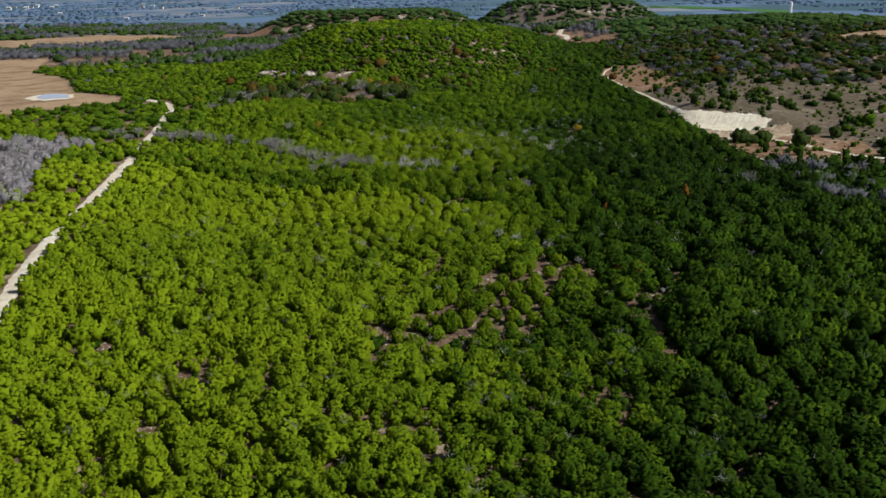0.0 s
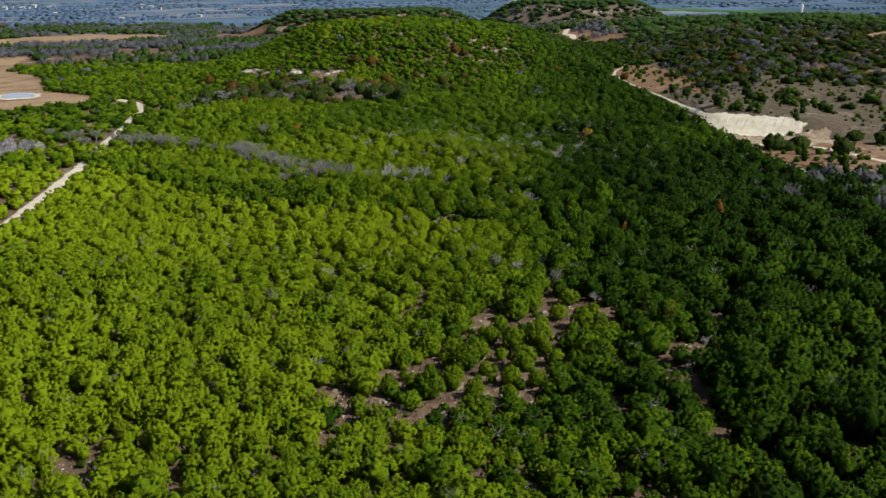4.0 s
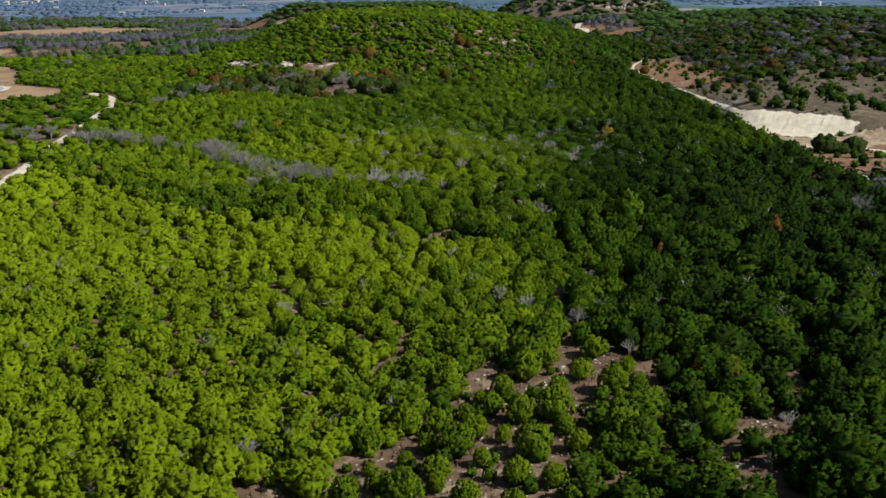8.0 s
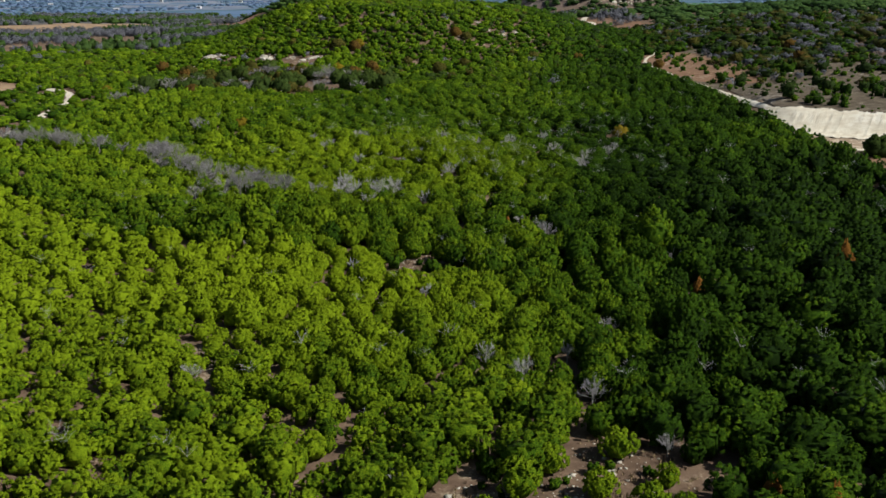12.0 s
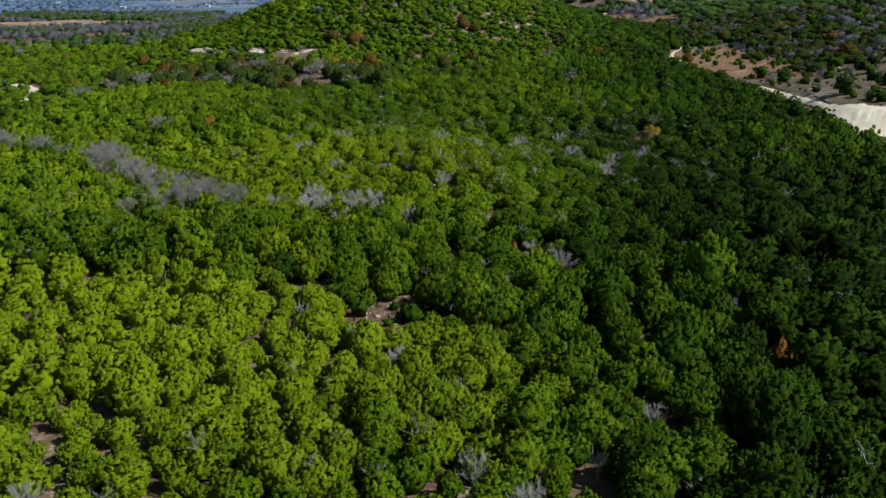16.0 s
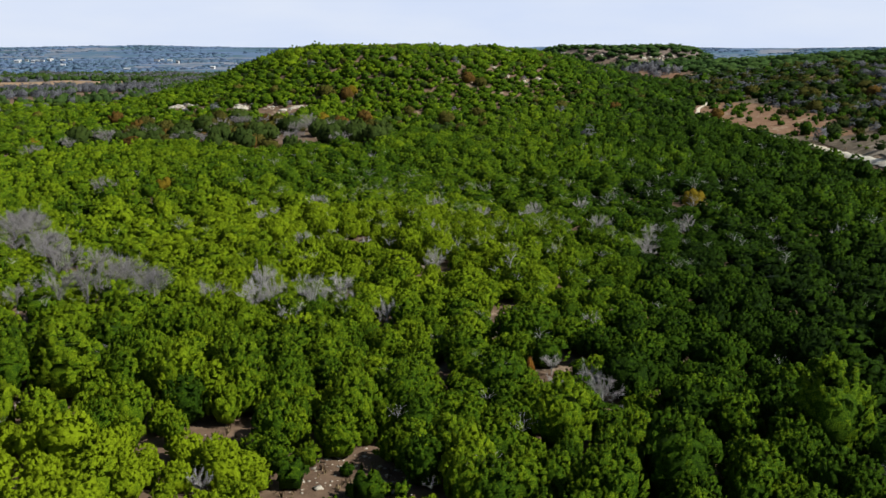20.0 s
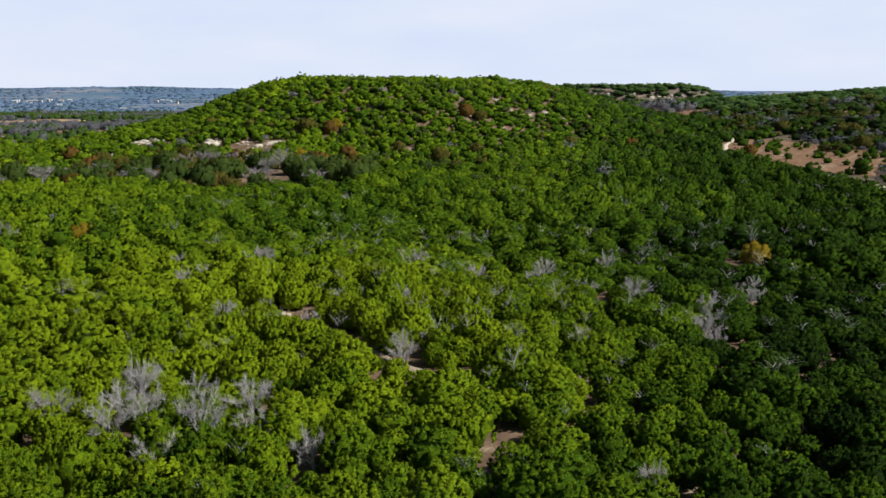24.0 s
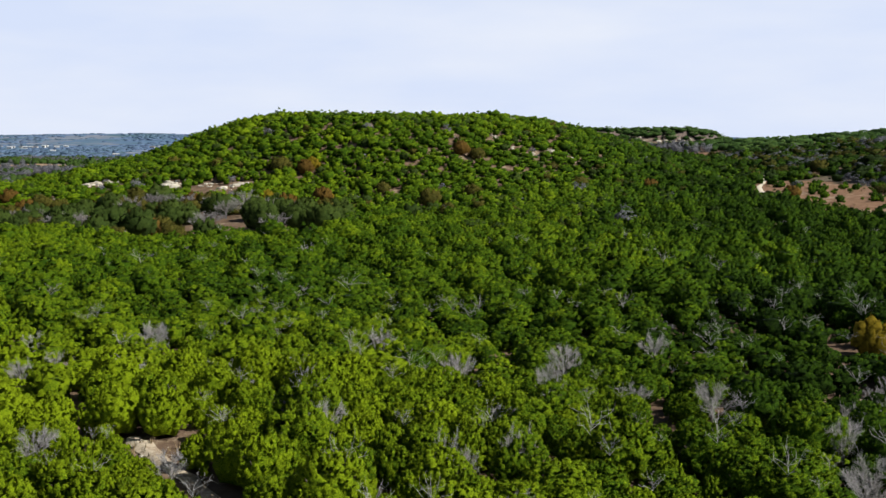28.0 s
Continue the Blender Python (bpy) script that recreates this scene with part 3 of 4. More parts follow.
def crown(seed, tufts, fine, size=0.3, blades=0, heart=0.84, heart_tone=-0.1, lumps=0.10, core=1, lace=0.0, tall=1.35, own=0.5, lobes=0):
    """A tree crown about 1 in radius and 1.5 high: a heart painted dark for inner shade under a dome of round upright
    tufts, each fringed with sprigs.
    Corners, faces, tone and the way each corner faces."""
    rng = np.random.default_rng(seed)
    bv, bq = BALL1 if core == 1 else BALL2
    # The heart's tone paints shade inside the crown, lighter towards the top.
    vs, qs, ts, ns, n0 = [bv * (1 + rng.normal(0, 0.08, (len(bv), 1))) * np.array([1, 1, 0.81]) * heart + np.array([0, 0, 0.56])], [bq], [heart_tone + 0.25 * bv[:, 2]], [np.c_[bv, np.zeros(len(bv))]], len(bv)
    dv, dq, dn = DOMES[fine]
    l2, l3, l5 = rng.uniform(0, 6.28, 3)
    knots = []
    for j in range(lobes):
        up, a = 0.96 * ((j + 0.5) / lobes) ** 0.75, j * 2.399 + rng.uniform(-0.4, 0.4)
        out = rng.uniform(0.5, 0.68) * math.sqrt(1 - up * up)
        knots.append((out * math.cos(a), out * math.sin(a), 0.34 + rng.uniform(0.62, 0.80) * up, rng.uniform(0.32, 0.46), rng.uniform(-0.10, 0.10)))
    knots = np.array(knots)
    for k in range(tufts):
        a = k * 2.399 + rng.uniform(-0.5, 0.5)
        up = ((k + 0.5) / tufts) ** 0.72
        r = size * rng.uniform(0.7, 1.3)
        wide = (1.0 - 0.6 * r) * math.sqrt(max(0.0, 1 - up * up)) * rng.uniform(0.80, 1.08) * (1 + 0.13 * math.sin(2 * a + l2) + 0.12 * math.sin(3 * a + l3)) + 0.05
        rise = 1 + 0.12 * math.sin(2 * a + l5) * (1 - 0.5 * up)
        c = np.array([wide * math.cos(a), wide * math.sin(a), 0.36 + (1.12 - r) * up * rise * rng.uniform(0.86, 1.14)])
        round_ = np.array([math.cos(a) * (1 - up * up), math.sin(a) * (1 - up * up), up - 0.12])
        shift = 0.0
        if lobes:
            gap = c - knots[:, :3]
            j = int(np.argmin(np.linalg.norm(gap, axis=1) / knots[:, 3]))
            away = gap[j] / (np.linalg.norm(gap[j]) + 1e-6)
            c = 0.25 * c + 0.75 * (knots[j, :3] + away * knots[j, 3])
            round_, shift = 0.45 * round_ + 0.65 * away, knots[j, 4]
        lean = np.array([math.cos(a), math.sin(a), 0]) * (1 - up) * 0.55
        turn = rng.uniform(0, 6.28)
        cs, sn = math.cos(turn), math.sin(turn)
        spin = np.array([[cs, sn, 0], [-sn, cs, 0], [0, 0, 1]])
        p = (dv @ spin) * (1 + rng.normal(0, lumps, (len(dv), 1))) * np.array([1, 1, tall * rng.uniform(0.82, 1.18)])
        p = c + r * (p + lean * p[:, 2:3])
        n = (dn @ spin) + lean + rng.normal(0, 0.2, dn.shape)
        n = n * own + round_ * (1.35 - own)
        vs.append(p)
        qs.append(dq + n0)
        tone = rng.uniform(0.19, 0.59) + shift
        # Tone paints tuft tops lighter and lower edges darker, as light falls.
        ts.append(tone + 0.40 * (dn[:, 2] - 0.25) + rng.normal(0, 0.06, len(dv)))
        ns.append(np.c_[n / np.linalg.norm(n, axis=1)[:, None], lace * (1.0 - 0.22 * dn[:, 2])])
        n0 += len(dv)
        if blades:
            d = rng.normal(0, 1, (blades, 3)) + lean + np.array([0, 0, 0.8])
            d /= np.linalg.norm(d, axis=1)[:, None]
            o = c + d * r * np.array([0.92, 0.92, 1.15])
            side = np.cross(d, rng.normal(0, 1, (blades, 3)))
            side /= np.linalg.norm(side, axis=1)[:, None] + 1e-9
            ln, wd = r * rng.uniform(0.25, 0.6, (blades, 1)), r * rng.uniform(0.16, 0.3, (blades, 1))
            grow = d + np.array([0, 0, 0.5])
            vs.append(np.stack([o - grow * ln * 0.6, o + side * wd, o + grow * ln, o - side * wd], 1).reshape(-1, 3))
            qs.append(np.arange(4 * blades).reshape(-1, 4) + n0)
            ts.append(np.repeat(tone + rng.uniform(-0.1, 0.3, blades), 4))
            m = d + np.array([0, 0, 0.3])
            ns.append(np.c_[np.repeat(m / np.linalg.norm(m, axis=1)[:, None], 4, 0), np.full(4 * blades, 0.8)])
            n0 += 4 * blades
    return np.concatenate(vs), np.concatenate(qs), np.concatenate(ts), np.concatenate(ns)


def stamp(kinds, which, place, wide, high, turn, tone):
    """Copies of the kinds of crown at many places, as one set of corners, faces, tones and facings."""
    vs, qs, ts, ns, n0 = [], [], [], [], 0
    for k, (v, q, t, f) in enumerate(kinds):
        m = np.nonzero(which == k)[0]
        if not len(m):
            continue
        c, s = np.cos(turn[m])[:, None], np.sin(turn[m])[:, None]
        x, y = v[None, :, 0] * wide[m, None], v[None, :, 1] * wide[m, None]
        w = np.stack([x * c - y * s + place[m, 0, None], x * s + y * c + place[m, 1, None], v[None, :, 2] * high[m, None] + place[m, 2, None]], -1)
        vs.append(w.reshape(-1, 3))
        ns.append(np.stack([f[None, :, 0] * c - f[None, :, 1] * s, f[None, :, 0] * s + f[None, :, 1] * c, f[None, :, 2] + 0 * c, f[None, :, 3] + 0 * c], -1).reshape(-1, 4))
        qs.append((q[None] + (np.arange(len(m)) * len(v))[:, None, None] + n0).reshape(-1, 4))
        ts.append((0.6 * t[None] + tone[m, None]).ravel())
        n0 += len(m) * len(v)
    return np.concatenate(vs), np.concatenate(qs), np.concatenate(ts), np.concatenate(ns)


def scatter(x0, x1, y0, y1, step, seed, loose=0.45):
    rng = np.random.default_rng(seed)
    gx, gy = np.meshgrid(np.arange(x0, x1, step), np.arange(y0, y1, step))
    gx = gx + (np.arange(gx.shape[0]) % 2)[:, None] * step * 0.5
    return (gx + rng.uniform(-loose, loose, gx.shape) * step).ravel(), (gy + rng.uniform(-loose, loose, gy.shape) * step).ravel(), rng


def soft_noise(x, y, scale, seed):
    """Smooth values from 0 to 1 that wander over the land."""
    rng = np.random.default_rng(seed)
    out = np.zeros(np.shape(x))
    for k in range(7):
        a, f, p = rng.uniform(0, 2 * np.pi), rng.uniform(0.6, 1.9) / scale, rng.uniform(0, 6.28)
        out = out + np.sin((x * np.cos(a) + y * np.sin(a)) * f * 2 * np.pi + p)
    return 0.5 + out / 7


def wooded(x, y):
    """How likely a tree stands at a place."""
    p = np.ones(len(x))
    for line, half in ((WEST_ROAD, 3.7), (EAST_ROAD, 3.6), (QUARRY_ROAD, 2.5), (FORK_ROAD, 5), (FOOTPATH, 1.25)):
        near = (x > min(a for a, _ in line) - 12) & (x < max(a for a, _ in line) + 12)
        grown = half if line is not WEST_ROAD else np.where(((y[near] > 257) & (y[near] < 288)) | ((y[near] > 374) & (y[near] < 402)), 1.2, np.where(y[near] > 424, 1.7, half - 0.6))
        if line is EAST_ROAD:
            grown = np.where(y[near] > 600, 1.6, np.where(y[near] > 560, 2.4, half))
        p[near] *= near_line(x[near], y[near], line) > grown
    p *= openness(x, y) < 0.5
    for poly in (WEST_FIELD, FAR_FIELD, HILL_FIELD, RIDGE_FIELD):
        p *= ~in_poly(x, y, poly)
    p *= np.where(in_poly(x, y, PASTURE), (0.13 + 0.8 * sstep(492, 530, y + 8 * np.sin(x / 7)) * sstep(82, 92, x)) * np.maximum(soft_noise(x, y, 45, 5) > 0.40, 0.75 * (y > 500)), 1)
    wander = 5 * np.sin(x / 7) + 4 * np.sin(x / 17 + y / 9)
    p *= ~in_poly(x, y + wander, GROVE)
    p *= np.where(in_poly(x, y + 0.5 * wander, THICKET), 0.22, 1)
    p *= np.where(in_poly(x, y, RED_FIELD), 0.06, 1)
    p *= np.where(in_poly(x, y, BEND), np.where((x > 81) & (y < 600), 0.6, 0.2), 1)
    p *= np.where(in_poly(x, y - 1.5, BANK) | in_poly(x, y, BENCH_EDGE) | in_poly(x, y + 6, BANK), 0.0, 1)
    ridge = (x > 75) & (y > 480) & (y < 1150)
    p *= np.where(ridge, 0.45 + 0.55 * (soft_noise(x, y, 60, 8) > 0.46), 1)
    return p


def nearest_view(x, y):
    """About how near the way comes to a tree; nearer trees are built finer."""
    side = np.abs(x + 4) / 0.40
    below = np.interp(y, (100, 350, 351), (112, 52, 52)) + np.clip(y - 352, 0, None)
    return np.maximum(side, below)


tx, ty, rng = scatter(-330, 330, 100, 800, 2.55, 11, 0.36)
keep = (np.abs(tx + 0.06 * ty) < 0.46 * ty + 14) & (rng.uniform(0, 1, len(tx)) < np.where((tx < 6) & (ty < 300), 0.98, np.where((tx > 14) & (ty < 300), 0.80, np.where(ty > 540, 0.95, 0.93))) * wooded(tx, ty))
tx, ty = tx[keep], ty[keep]
rng = np.random.default_rng(73)
line = along([(-150, 418), (-122, 399), (-100, 390), (-78, 378), (-62, 353), (-48, 334), (-20, 324)], 3.4)
draw = [(float(x + rng.normal(0, 3.0)), float(y + rng.normal(0, 3.0))) for x, y in line if rng.uniform() < 0.4]
draw = [(x, y) for x, y in draw if near_line(np.array([x]), np.array([y]), WEST_ROAD)[0] > 4]
for places, gap in ((NEAR_BARE + MID_BARE, 1.3), (DRAW_BARE + draw, 1.9), (DEAD_PLACES, 1.7), (OAK_PLACES + LIVE_PLACES + GOLD_PLACES, 3.6), ([(x, y - k) for x, y, _ in LEDGES[:8] for k in (0, 4, 8)], 3.6), ([(x, y - k) for x, y, _ in LEDGES[8:] for k in (0, 2.5, 4.5)], 1.7)):
    p = np.array(places)
    clear = np.array([np.min(np.hypot(p[:, 0] - x, p[:, 1] - y)) > gap for x, y in zip(tx, ty)])
    tx, ty = tx[clear], ty[clear]
near = nearest_view(tx, ty)
far_off = near > 300
thin = far_off & (rng.uniform(0, 1, len(tx)) < np.where((ty > 520) & (np.abs(tx + 50) < 150), 0.08, 0.6))
tx, ty, near, far_off = tx[~thin], ty[~thin], near[~thin], far_off[~thin]
# A young, yellower stand in the west ends at a belt of taller, darker trees before the draw; larger trees stand in the
# east. Tone also paints in the sun: lit sides brighter to the west, shaded sides darker to the east.
stand = soft_noise(tx, ty, 90, 3)
drift = 14 * (soft_noise(tx, ty, 38, 6) - 0.5)
edge = ty - np.interp(tx, (-118, -91, -62, -41, -26, -8, 10), (360, 335, 302, 291, 288, 281, 270))
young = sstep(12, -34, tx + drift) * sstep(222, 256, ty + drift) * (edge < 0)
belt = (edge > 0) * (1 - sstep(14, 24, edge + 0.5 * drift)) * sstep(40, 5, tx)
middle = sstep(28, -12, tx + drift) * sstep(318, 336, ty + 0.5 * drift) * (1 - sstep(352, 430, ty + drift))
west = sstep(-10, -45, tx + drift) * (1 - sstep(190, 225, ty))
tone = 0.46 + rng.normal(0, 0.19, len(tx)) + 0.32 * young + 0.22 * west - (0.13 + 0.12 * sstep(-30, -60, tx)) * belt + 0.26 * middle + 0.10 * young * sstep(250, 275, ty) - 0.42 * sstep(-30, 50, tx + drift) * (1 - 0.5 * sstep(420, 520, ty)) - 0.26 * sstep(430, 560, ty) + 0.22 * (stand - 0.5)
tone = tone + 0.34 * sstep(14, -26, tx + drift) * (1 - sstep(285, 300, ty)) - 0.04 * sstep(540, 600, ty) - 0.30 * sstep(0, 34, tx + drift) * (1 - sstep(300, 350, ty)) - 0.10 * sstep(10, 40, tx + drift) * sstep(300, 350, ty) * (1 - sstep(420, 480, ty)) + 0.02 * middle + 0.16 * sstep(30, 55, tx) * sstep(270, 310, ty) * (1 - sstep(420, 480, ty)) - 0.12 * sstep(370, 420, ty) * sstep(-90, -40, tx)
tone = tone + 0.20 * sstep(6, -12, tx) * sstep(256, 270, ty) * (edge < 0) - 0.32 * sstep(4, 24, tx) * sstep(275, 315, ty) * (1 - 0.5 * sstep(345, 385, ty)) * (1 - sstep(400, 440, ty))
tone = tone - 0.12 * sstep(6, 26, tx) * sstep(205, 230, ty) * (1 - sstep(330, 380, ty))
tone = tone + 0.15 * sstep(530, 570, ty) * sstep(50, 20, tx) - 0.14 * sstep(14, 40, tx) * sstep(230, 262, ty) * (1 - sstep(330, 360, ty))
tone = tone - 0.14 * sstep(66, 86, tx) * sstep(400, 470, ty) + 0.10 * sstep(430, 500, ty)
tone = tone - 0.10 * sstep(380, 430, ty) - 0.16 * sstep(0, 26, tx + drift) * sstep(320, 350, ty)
wide = rng.gamma(14.0, 0.115, len(tx)).clip(1.0, 2.7) * (1 - 0.08 * young + 0.30 * sstep(5, 30, tx) * (1 - sstep(290, 340, ty))) * np.where(far_off, np.where((ty > 520) & (np.abs(tx + 50) < 150), 1.14, 1.45), 1.0)
wide = np.minimum(wide, np.maximum(0.75, near_line(tx, ty + 1.7, FOOTPATH) - 0.7))
low_end = sstep(318, 336, ty) * (1 - sstep(400, 450, ty)) * sstep(60, 30, np.abs(tx + 6))
high = wide ** 0.8 * rng.uniform(0.95, 1.5, len(tx)) * (1 - 0.16 * low_end + 0.12 * sstep(0, 40, tx)) * (0.9 + 0.3 * stand) * (1 - 0.08 * young + 0.24 * belt) * np.where(far_off, np.where((ty > 520) & (np.abs(tx + 50) < 150), 0.88, 0.8), 1.0) * (1 - 0.1 * sstep(420, 560, ty))
# South of the footpath's open stretches trees are lowered so that the camera sees the path.
south = np.interp(tx, [p[0] for p in FOOTPATH], [p[1] for p in FOOTPATH]) - ty
beside = (south > 0) & (south < 7.5) & (((tx > -24) & (tx < -13)) | ((tx > -8.6) & (tx < 0.5)))
high = np.where(beside, np.minimum(high, 0.34 * south + 0.08), high).clip(0.3, None)
turn = rng.uniform(0, 6.28, len(tx))
tz = height(tx, ty) - 0.15
place = np.stack([tx, ty, tz], -1)

# The wood goes on beside and behind the way.
ox, oy, orng = scatter(-190, 190, -110, 340, 4.3, 12)
beyond = (np.abs(ox + 0.06 * oy) > 0.46 * oy + 14) | (oy < 100)
beyond &= orng.uniform(0, 1, len(ox)) < 0.95 * wooded(ox, oy)
ox, oy = ox[beyond], oy[beyond]
ow = orng.uniform(2.1, 3.1, len(ox))
# Tone falls from west to east here too, the same painted light.
round_about = stamp([crown(500 + k, 6, 1, 0.40, 0, heart_tone=0.05, tall=1.0) for k in range(5)], orng.integers(0, 5, len(ox)), np.stack([ox, oy, height(ox, oy) - 0.15], -1), ow, ow ** 0.8 * orng.uniform(1.0, 1.35, len(ox)),
                    orng.uniform(0, 6.28, len(ox)), 0.36 + orng.normal(0, 0.15, len(ox)) - 0.45 * np.tanh((ox - 2) / 30))

# Single trees stand at the low end of the way; the rest of the wood is one growth.
single = (ty > 336) & (ty < 398) & (np.abs(tx + 6) < 21)
chosen = np.nonzero(single)[0][:262]
single[:] = False
single[chosen] = True
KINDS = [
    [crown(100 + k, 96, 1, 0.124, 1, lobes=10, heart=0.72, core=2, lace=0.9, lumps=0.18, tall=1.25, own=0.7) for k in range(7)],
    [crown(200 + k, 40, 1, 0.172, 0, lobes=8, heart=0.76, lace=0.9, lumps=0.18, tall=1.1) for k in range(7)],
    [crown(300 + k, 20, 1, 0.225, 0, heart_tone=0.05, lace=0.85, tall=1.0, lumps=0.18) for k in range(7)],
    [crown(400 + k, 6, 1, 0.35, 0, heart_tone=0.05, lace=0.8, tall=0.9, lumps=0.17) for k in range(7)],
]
level = np.digitize(near, (80, 126, 236))
# Junipers, and among them brown oaks, dark live oaks and grey leafless trees on the ridge and the hill.
ridge = sstep(62, 84, tx) * sstep(400, 470, ty)
foot = sstep(490, 520, ty) * (1 - ridge)
luck, patch = rng.uniform(0, 1, len(tx)), soft_noise(tx, ty, 34, 9)
brown_to = 0.22 * ridge + 0.035 * foot * (patch > 0.5)
dark_to = brown_to + 0.26 * ridge + 0.07 * foot
grey_to = dark_to + ridge * np.where(patch > 0.62, 0.45, 0.06) + 0.03 * foot * (patch < 0.4)
species = np.select([single, luck < brown_to, luck < dark_to, luck < grey_to], [0, 1, 2, 3], 0)
wide = np.where(ridge > 0.5, wide * np.where(species > 0, 1.25, 1.1), wide)
pieces = [[], [], [], []]
for sp in range(4):
    for lv in range(4):
        m = np.nonzero((level == lv) & ~single & (species == sp))[0]
        if len(m):
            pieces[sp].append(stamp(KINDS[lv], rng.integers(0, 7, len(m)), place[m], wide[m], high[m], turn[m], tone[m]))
pieces[0].append(round_about)


def join(sets):
    out, n0 = [[], [], [], []], 0
    for v, q, t, f in sets:
        for kept, more in zip(out, (v, q + n0, t, f)):
            kept.append(more)
        n0 += len(v)
    return [np.concatenate(kept) for kept in out]


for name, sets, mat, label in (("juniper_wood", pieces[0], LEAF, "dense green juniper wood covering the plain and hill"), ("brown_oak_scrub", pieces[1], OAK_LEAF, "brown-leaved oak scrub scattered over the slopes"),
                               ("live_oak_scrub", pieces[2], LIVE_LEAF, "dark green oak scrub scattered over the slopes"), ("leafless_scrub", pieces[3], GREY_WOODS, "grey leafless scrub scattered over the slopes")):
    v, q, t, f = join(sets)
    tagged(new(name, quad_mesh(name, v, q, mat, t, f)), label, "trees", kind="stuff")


def tapered(path, r0, r1, sides=5):
    """A tapered tube along a path: corners and faces."""
    path = np.array(path, float)
    vs, qs = [], []
    for k, p in enumerate(path):
        r = r0 + (r1 - r0) * k / (len(path) - 1)
        d = path[min(k + 1, len(path) - 1)] - path[max(k - 1, 0)]
        d = d / np.linalg.norm(d)
        a = np.cross(d, (0.31, 0.95, 0.1))
        a /= np.linalg.norm(a)
        b = np.cross(d, a)
        for s in range(sides):
            w = 2 * math.pi * s / sides
            vs.append(p + r * (math.cos(w) * a + math.sin(w) * b))
    for k in range(len(path) - 1):
        for s in range(sides):
            n = (s + 1) % sides
            qs.append((k * sides + s, k * sides + n, (k + 1) * sides + n, (k + 1) * sides + s))
    return np.array(vs), np.array(qs)


def tubes(name, paths, mat):
    vs, qs, n0 = [], [], 0
    for path, r0, r1, sides in paths:
        v, q = tapered(path, r0, r1, sides)
        vs.append(v)
        qs.append(q + n0)
        n0 += len(v)
    return quad_mesh(name, np.concatenate(vs), np.concatenate(qs), mat)


def juniper_tree(seed, tone):
    """A juniper with a short trunk, a few limbs and a lobed crown."""
    r = np.random.default_rng(seed)
    ob = new("juniper_tree")
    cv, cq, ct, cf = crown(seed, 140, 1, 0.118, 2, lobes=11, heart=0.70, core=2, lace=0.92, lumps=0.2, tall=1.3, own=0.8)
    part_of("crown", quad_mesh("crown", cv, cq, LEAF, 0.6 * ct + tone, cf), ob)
    part_of("trunk", tubes("trunk", [([(0, 0, -0.15), (0.02, 0.01, 0.4), (0.05, 0.0, 0.9)], 0.08, 0.03, 6)], BARK), ob, "shredding grey-brown trunk")
    for k in range(3):
        a = k * 2.1 + r.uniform(0, 1)
        part_of("limb", tubes("limb", [([(0, 0, 0.15), (0.25 * math.cos(a), 0.25 * math.sin(a), 0.5), (0.55 * math.cos(a), 0.55 * math.sin(a), 0.95)], 0.04, 0.012, 5)], BARK), ob)
    return tagged(ob, "green juniper tree with a dense lobed crown", "tree", "junipers of the wood")


TONES = [0.15 + 0.09 * k for k in range(9)]
models = [juniper_tree(900 + k, TONES[k]) for k in range(9)]
# Single trees carry the wood's tone, painted light included.
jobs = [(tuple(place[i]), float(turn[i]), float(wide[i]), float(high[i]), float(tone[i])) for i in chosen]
rng = np.random.default_rng(31)
jobs += [((x, y, float(height(x, y)) - 0.1), rng.uniform(0, 6.28), 1.14 * w, (1.14 * w) ** 0.8 * rng.uniform(1.2, 1.5), rng.uniform(0.4, 0.8)) for x, y, w in CLEARING_TREES]
for n, (at, spin, w, h, shade) in enumerate(jobs):
    m = Matrix.LocRotScale(at, Euler((0, 0, spin)), (w, w, h))
    if n < 9:
        models[n].matrix_basis = m
    else:
        copy_thing(models[int(np.argmin([abs(shade - v) for v in TONES]))], m).scale = (w, w, h)


# ---- far woods ----
def far_wood(name, x, y, wide, high, shape, mat, label, seed, tone=0.0):
    r = np.random.default_rng(seed)
    if shape:
        kinds = [crown(seed * 10 + k, *shape) for k in range(5)]
    else:
        bv, bq = BALL1
        kinds = [(bv * (1 + r.normal(0, 0.2, (len(bv), 1))), bq, np.full(len(bv), 0.4), np.c_[bv, 0 * bv[:, :1]]) for k in range(5)]
    n = len(x)
    v, q, t, f = stamp(kinds, r.integers(0, 5, n), np.stack([x, y, height(x, y) - 0.3], -1), wide, high, r.uniform(0, 6.28, n), tone + r.normal(0.1, 0.16, n))
    return tagged(new(name, quad_mesh(name, v, q, mat, t, f)), label, "trees", kind="stuff")


fx, fy, rng = scatter(-780, 720, 800, 1650, 7.8, 21)
fx, fy = fx + rng.normal(0, 5.0, len(fx)), fy + rng.normal(0, 5.0, len(fy))
seen = (fx > -0.50 * fy) & (fx < 0.42 * fy)
on_hill = mesa(fx, fy, -145, 1270, 80, 60, 70) + mesa(fx, fy, 92, 1400, 62, 60, 75) + mesa(fx, fy, -50, 715, 44, 62, 95) + ((fx > 90) & (fy < 1150))
dense = np.where(on_hill > 0.03, 0.92, np.where(soft_noise(fx, fy, 260, 31) + 0.25 * soft_noise(fx, fy, 60, 32) > 0.50, 0.85, 0.12))
pale_rim = (on_hill > 0.25) & (on_hill < 0.7) & (fy > 1000) & (soft_noise(fx, fy, 22, 33) > 0.9)
